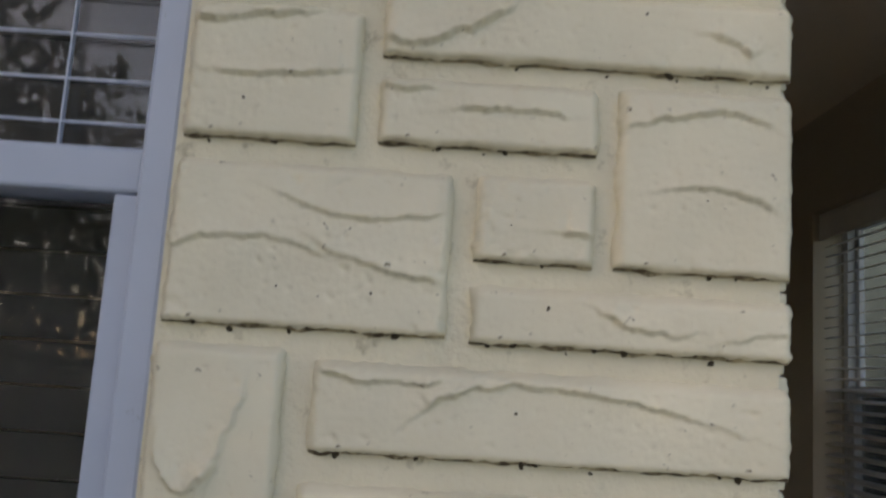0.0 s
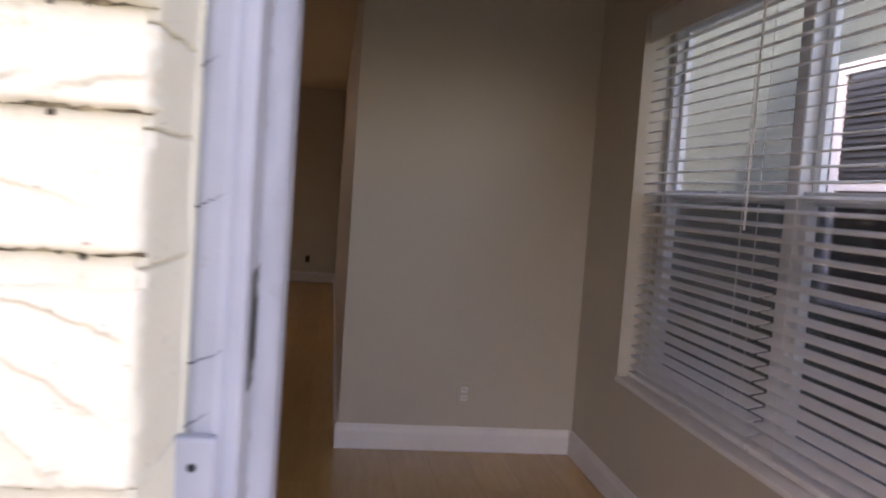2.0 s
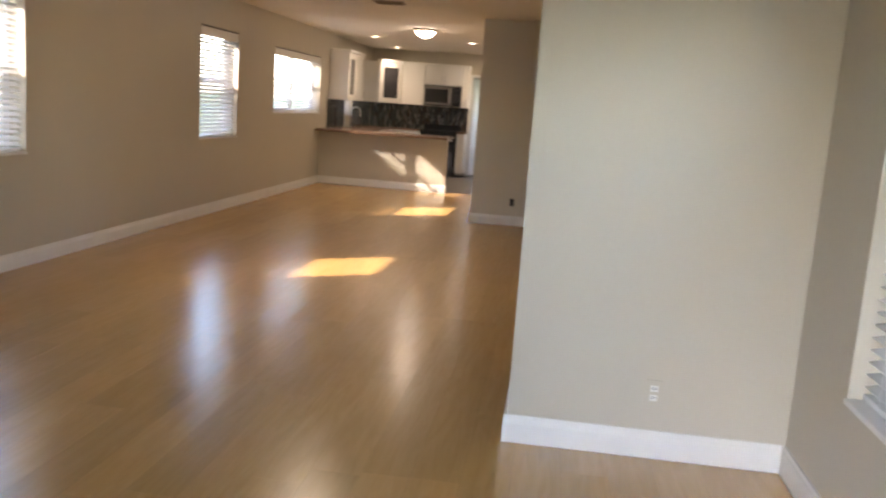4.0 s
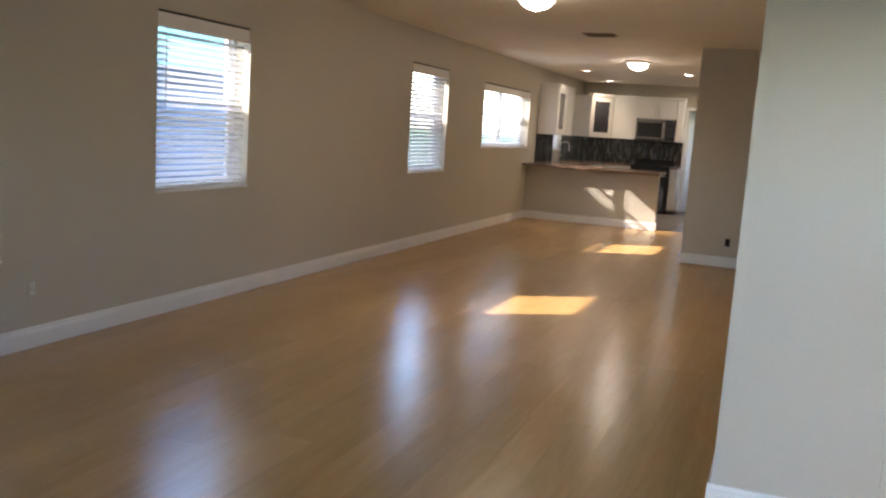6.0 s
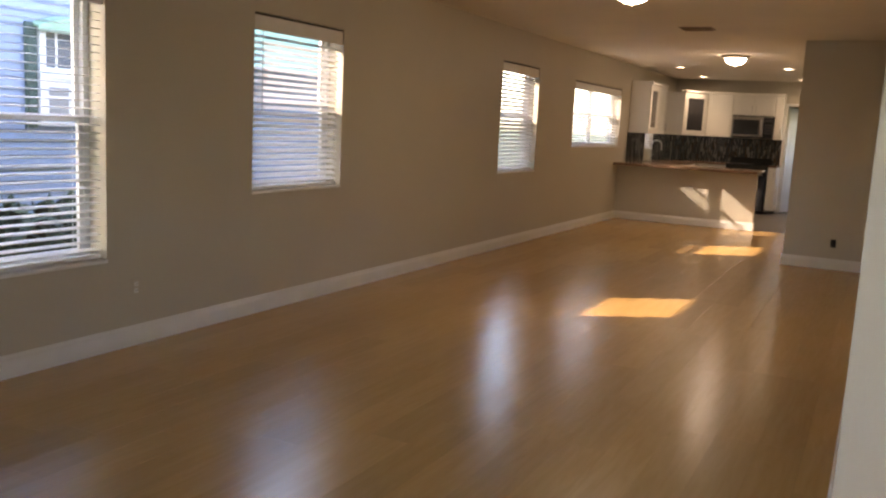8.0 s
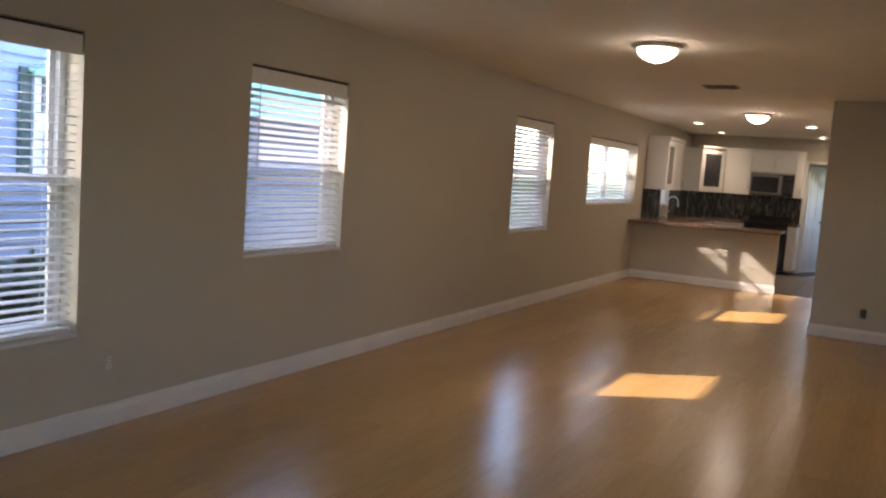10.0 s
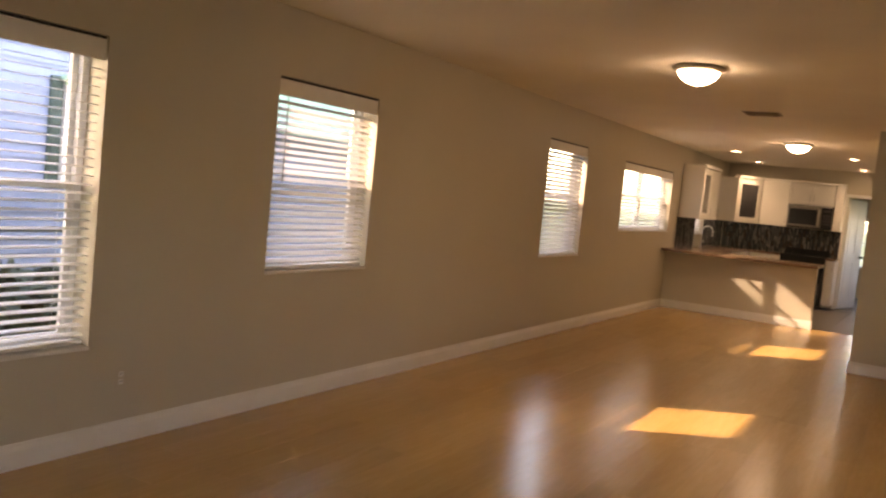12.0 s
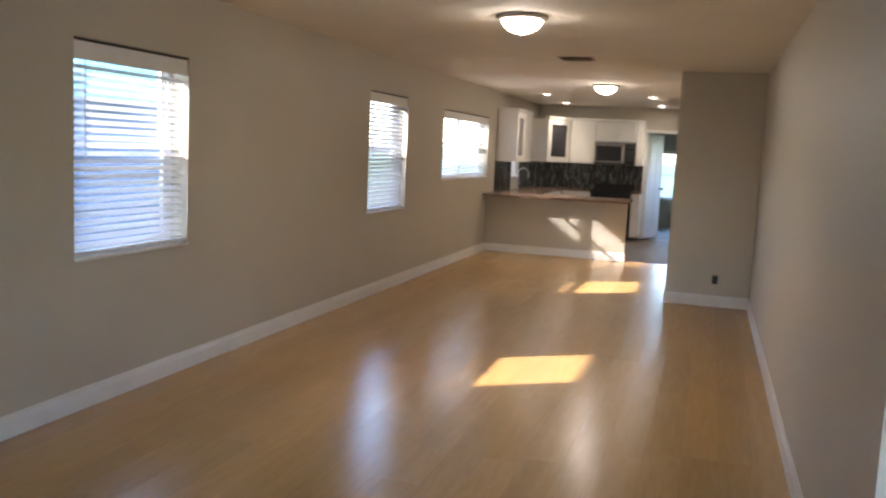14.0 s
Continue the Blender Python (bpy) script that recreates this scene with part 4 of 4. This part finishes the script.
def courses(z, top):
    while z < top - 0.03:
        h = min(rnd.choice((0.045, 0.06, 0.095)), top - z - 0.004)
        x = -0.596
        while x < -0.26:
            w = rnd.choice((0.10, 0.15, 0.21))
            x1 = x + w if x + w < -0.26 else -0.184
            yield (x, x1, z, z + h)
            x = x1 + 0.014
        z += h + 0.017


REST = list(courses(-0.2, 1.085)) + list(courses(1.568, 2.55))
pier = thing("wall_brick_pier", (0, YF, 0), "cream painted rustic brick pier beside the entrance", "brick wall", kind="structure")


# folds of the moulded faces: start, middle and end of each arc, as shares of the brick's width and height
FOLDS = {
    0: [((0, 0.50), (0.35, 0.45), (1, 0.55)), ((0, 0.82), (0.4, 0.9), (0.9, 0.97))],
    1: [((0, 0.22), (0.15, 0.25), (0.35, 0.88)), ((0.8, 0.5), (0.86, 0.4), (0.9, 0.2))],
    2: [((0, 0.92), (0.08, 0.82), (0.3, 0.85)), ((0.35, 0.5), (0.6, 0.56), (0.9, 0.5))],
    3: [((0.1, 0.78), (0.6, 0.88), (0.9, 0.8)), ((0.3, 0.43), (0.65, 0.44), (0.95, 0.33))],
    4: [((0.43, 0.77), (0.70, 0.68), (1, 0.76)), ((0, 0.45), (0.3, 0.53), (0.6, 0.42)), ((0.53, 0.52), (0.76, 0.38), (1, 0.30))],
    5: [((0.75, 0.35), (0.88, 0.34), (1, 0.3))],
    6: [((0.4, 0.62), (0.55, 0.35), (0.72, 0.38)), ((0.82, 0.3), (0.92, 0.42), (1, 0.36))],
}
FOLDS_LOW = {
    7: [((0.72, 0.8), (0.6, 0.5), (0.36, 0.08)), ((0.1, 0.5), (0.3, 0.25), (0.6, 0.45))],
    8: [((0.22, 0.45), (0.48, 0.84), (0.98, 0.34)), ((0.02, 0.9), (0.12, 0.80), (0.3, 0.86))],
    9: [((0, 0.62), (0.62, 0.30), (1, 0.78)), ((0.3, 0.9), (0.6, 0.84), (0.95, 0.95))],
    10: [((0.14, 0.97), (0.55, 0.90), (0.95, 0.74)), ((0.02, 0.74), (0.45, 0.62), (0.86, 0.34)), ((0, 0.5), (0.42, 0.28), (0.58, 0.04))],
    11: [((0, 0.75), (0.6, 0.62), (1, 0.35)), ((0.2, 0.95), (0.5, 0.9), (0.9, 0.8))],
}
FOLDS.update(FOLDS_LOW)


def arc_distance(x, z, arc):
    """Signed distance (positive above) from an arc, and how far along it the nearest point lies."""
    (ax, az), (mx, mz), (bx, bz) = arc
    best = (9, 0, 0)
    for k in range(15):
        t = k / 14
        px = (1 - t) ** 2 * ax + 2 * t * (1 - t) * (2 * mx - (ax + bx) / 2) + t * t * bx
        pz = (1 - t) ** 2 * az + 2 * t * (1 - t) * (2 * mz - (az + bz) / 2) + t * t * bz
        if k:
            dx, dz = px - qx, pz - qz
            u = max(0, min(1, ((x - qx) * dx + (z - qz) * dz) / (dx * dx + dz * dz + 1e-12)))
            cx, cz = qx + u * dx, qz + u * dz
            d = math.hypot(x - cx, z - cz)
            if d < best[0]:
                side = dx * (z - cz) - dz * (x - cx)
                best = (d, 1 if side * (1 if dx >= 0 else -1) > 0 else -1, t)
        qx, qz = px, pz
    return best[0] * best[1], best[2]


def brick_mesh(w, h, seed, fine, folds=None, edge=1.0):
    """A hand-moulded brick face with folds, its front at y = 0, reaching back into the wall."""
    r = random.Random(seed)
    nx, nz = (max(8, int(w / 0.0017)), max(6, int(h / 0.0017))) if fine else (6, 4)
    if folds is None:
        folds = [((r.uniform(0, 0.4), r.uniform(0.2, 0.8)), (0.5, r.uniform(0.3, 0.7)), (r.uniform(0.6, 1), r.uniform(0.2, 0.8)))] if fine else []
    arcs = [tuple((u * w, v * h) for u, v in f) for f in folds]
    deps = [r.uniform(0.0050, 0.0074) for _ in arcs]
    bm = bmesh.new()
    grid = []
    for j in range(nz + 1):
        row = []
        for i in range(nx + 1):
            x, z = w * i / nx, h * j / nz
            p = Vector((x * 22 + seed * 3.1, z * 22, seed))
            y = edge * (0.006 * max(0, 1 - min(x, w - x) / 0.006) ** 2 + 0.008 * max(0, 1 - (h - z) / 0.008) ** 2 + 0.003 * max(0, 1 - z / 0.003) ** 2)
            y -= 0.0018 * noise.noise(p) + 0.0004 * noise.noise(p * 3.1)
            pit = noise.noise(p * 7.3)
            y += 0.0018 * max(0, pit - 0.44) * 3 - 0.0003 * noise.noise(p * 13)
            crumb = max(0, noise.noise(p * 0.55 + Vector((9, 4, 2))) - 0.12) * max(0, 1 - min(x, w - x, z * 1.5, (h - z) * 1.5) / 0.030)
            y += crumb * (0.006 * noise.noise(p * 6.1) + 0.004 * noise.noise(p * 14.7))
            for arc, dep in zip(arcs, deps):
                wob = 0.0034 * noise.noise(Vector((x * 70, z * 70, seed))) + 0.0016 * noise.noise(Vector((x * 210, z * 210, seed)))
                d, t = arc_distance(x, z, arc)
                d += wob
                fade = min(1, 6 * t + 0.15, 6 * (1 - t) + 0.15) * (0.75 + 0.5 * noise.noise(p * 1.7))
                y -= dep * fade * (math.exp(-d / 0.011) if d > 0 else math.exp(d / 0.0008))
                y += 0.0016 * fade * math.exp(-((d + 0.0016) / 0.0010) ** 2)
            jx = 0.0028 * noise.noise(Vector((z * 40, seed, 1 + i))) + 0.0018 * noise.noise(Vector((z * 170, seed, 2 + i))) if i in (0, nx) else 0
            jz = 0.0024 * noise.noise(Vector((x * 40, seed, 5 + j))) + 0.0016 * noise.noise(Vector((x * 170, seed, 7 + j))) if j in (0, nz) else 0
            row.append(bm.verts.new((x + jx, y, z + jz)))
        grid.append(row)
    for j in range(nz):
        for i in range(nx):
            bm.faces.new((grid[j][i], grid[j][i + 1], grid[j + 1][i + 1], grid[j + 1][i]))
    rim = grid[0] + [g[-1] for g in grid[1:]] + grid[-1][-2::-1] + [g[0] for g in grid[-2:0:-1]]
    back = [bm.verts.new((v.co.x, 0.024, v.co.z)) for v in rim]
    for i in range(len(rim)):
        k = (i + 1) % len(rim)
        bm.faces.new((rim[i], back[i], back[k], rim[k]))
    return mesh_of("brick", bm, CREAM, True)


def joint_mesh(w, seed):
    """Raked mortar under a brick: deepest against the brick above, flush at its foot, with the crevice's shade and
    caught dirt painted dark.
    """
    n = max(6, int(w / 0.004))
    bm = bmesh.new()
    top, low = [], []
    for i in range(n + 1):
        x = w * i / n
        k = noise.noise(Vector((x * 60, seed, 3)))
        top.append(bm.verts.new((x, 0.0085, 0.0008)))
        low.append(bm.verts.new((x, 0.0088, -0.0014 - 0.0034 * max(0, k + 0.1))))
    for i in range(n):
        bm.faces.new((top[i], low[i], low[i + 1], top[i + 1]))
    return mesh_of("crevice_shade_dirt", bm, CREVICE)


for i, (x0, x1, z0, z1) in enumerate(PIER + REST):
    x1 = -0.179 if x1 > -0.19 else x1
    b = part("brick", brick_mesh(x1 - x0, z1 - z0, i + 1, i < len(PIER) or 0.95 < z0 < 1.65, FOLDS.get(i) if i < len(PIER) else None), CREAM, pier)
    b.location = (x0, 0, z0)
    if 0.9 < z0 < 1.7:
        part("crevice_shade_dirt", joint_mesh(x1 - x0, i), CREVICE, pier).location = (x0, 0, z0)
# clots of dark dirt caught in the joints and pits
rd = random.Random(31)
bm = bmesh.new()
for x0, x1, z0, z1 in PIER:
    for _ in range(int((x1 - x0) * 34)):
        r = rd.choice((0.0008, 0.0012, 0.0012, 0.0018, 0.0026))
        x, z, y = rd.uniform(x0, x1), z0 - rd.uniform(0.0, 0.005), 0.0088
        if rd.random() < 0.4:
            r, z, y = rd.uniform(0.0006, 0.0012), rd.uniform(z0 + 0.004, z1 - 0.004), -0.0002
        m = Matrix.LocRotScale((x, y, z), Euler((0, rd.uniform(0, 6), 0)), (r * rd.uniform(0.8, 1.8), r * 0.7, r))
        bmesh.ops.create_icosphere(bm, subdivisions=1, radius=1.0, matrix=m)
for v in bm.verts:
    v.co += Vector((noise.noise(v.co * 900), 0, noise.noise(v.co * 900 + Vector((5, 5, 5))))) * 0.0006
part("dirt_clots", bm, SPECK, pier, "dark dirt caught in joints and pits")["kind"] = "stuff"
# brick returns in the door reveal
ri = 100
EDGES = [1.103, 1.222, 1.297, 1.353, 1.494, 1.560]
for z0, z1 in zip([-0.2 + 0.1 * k for k in range(13)] + EDGES, [-0.2 + 0.1 * k for k in range(1, 13)] + EDGES[:1] + EDGES[1:] + [1.64]):
    b = part("brick", brick_mesh(0.120, z1 - z0 - 0.002, ri, 0.8 < z0, [], 0.15), CREAM, pier)
    b.matrix_local = pose(-0.1795, 0.0125, z0 + 0.001, 0, 0, 87)
    ri += 1

# plank floor
fl = thing("floor", (0, 0, 0), "glossy honey-coloured laminate plank floor", "floor", kind="structure")
bm = bmesh.new()
box(bm, XL, YI - 0.001, -0.25, XN, 0.011, -0.006)
box(bm, XL, 0.0112, -0.25, XR + 0.1, YP + 0.121, -0.006)
part("underlay", bm, SUBFLOOR, fl)
PW, PL = 0.193, 1.28


def plank_mesh(w, l):
    bm = bmesh.new()
    c = 0.0005
    lo = [bm.verts.new(v) for v in ((0, 0, -0.0055), (w, 0, -0.0055), (w, l, -0.0055), (0, l, -0.0055))]
    m = [bm.verts.new(v) for v in ((0, 0, -c * 0.5), (w, 0, -c * 0.5), (w, l, -c * 0.5), (0, l, -c * 0.5))]
    hi = [bm.verts.new(v) for v in ((c, c, 0), (w - c, c, 0), (w - c, l - c, 0), (c, l - c, 0))]
    for a, b in ((lo, m), (m, hi)):
        for i in range(4):
            bm.faces.new((a[i], a[(i + 1) % 4], b[(i + 1) % 4], b[i]))
    bm.faces.new(hi)
    return mesh_of("plank", bm, FLOOR)


cache = {}
rnd = random.Random(4)
x = XL
while x < XN - 0.01:
    w = min(PW, XN - x)
    y = YI - rnd.uniform(0, PL)
    end = YP + 0.12 if x < XR - 0.01 else 0.01
    while y < end - 0.02:
        a, b = max(y, YI), min(y + PL, end)
        if b - a > 0.03:
            key = (round(w, 2), round(b - a, 2))
            if key not in cache:
                cache[key] = plank_mesh(w - 0.0006, b - a - 0.0006)
            part("plank", cache[key], FLOOR, fl).location = (x, a, 0)
        y += PL
    x += PW
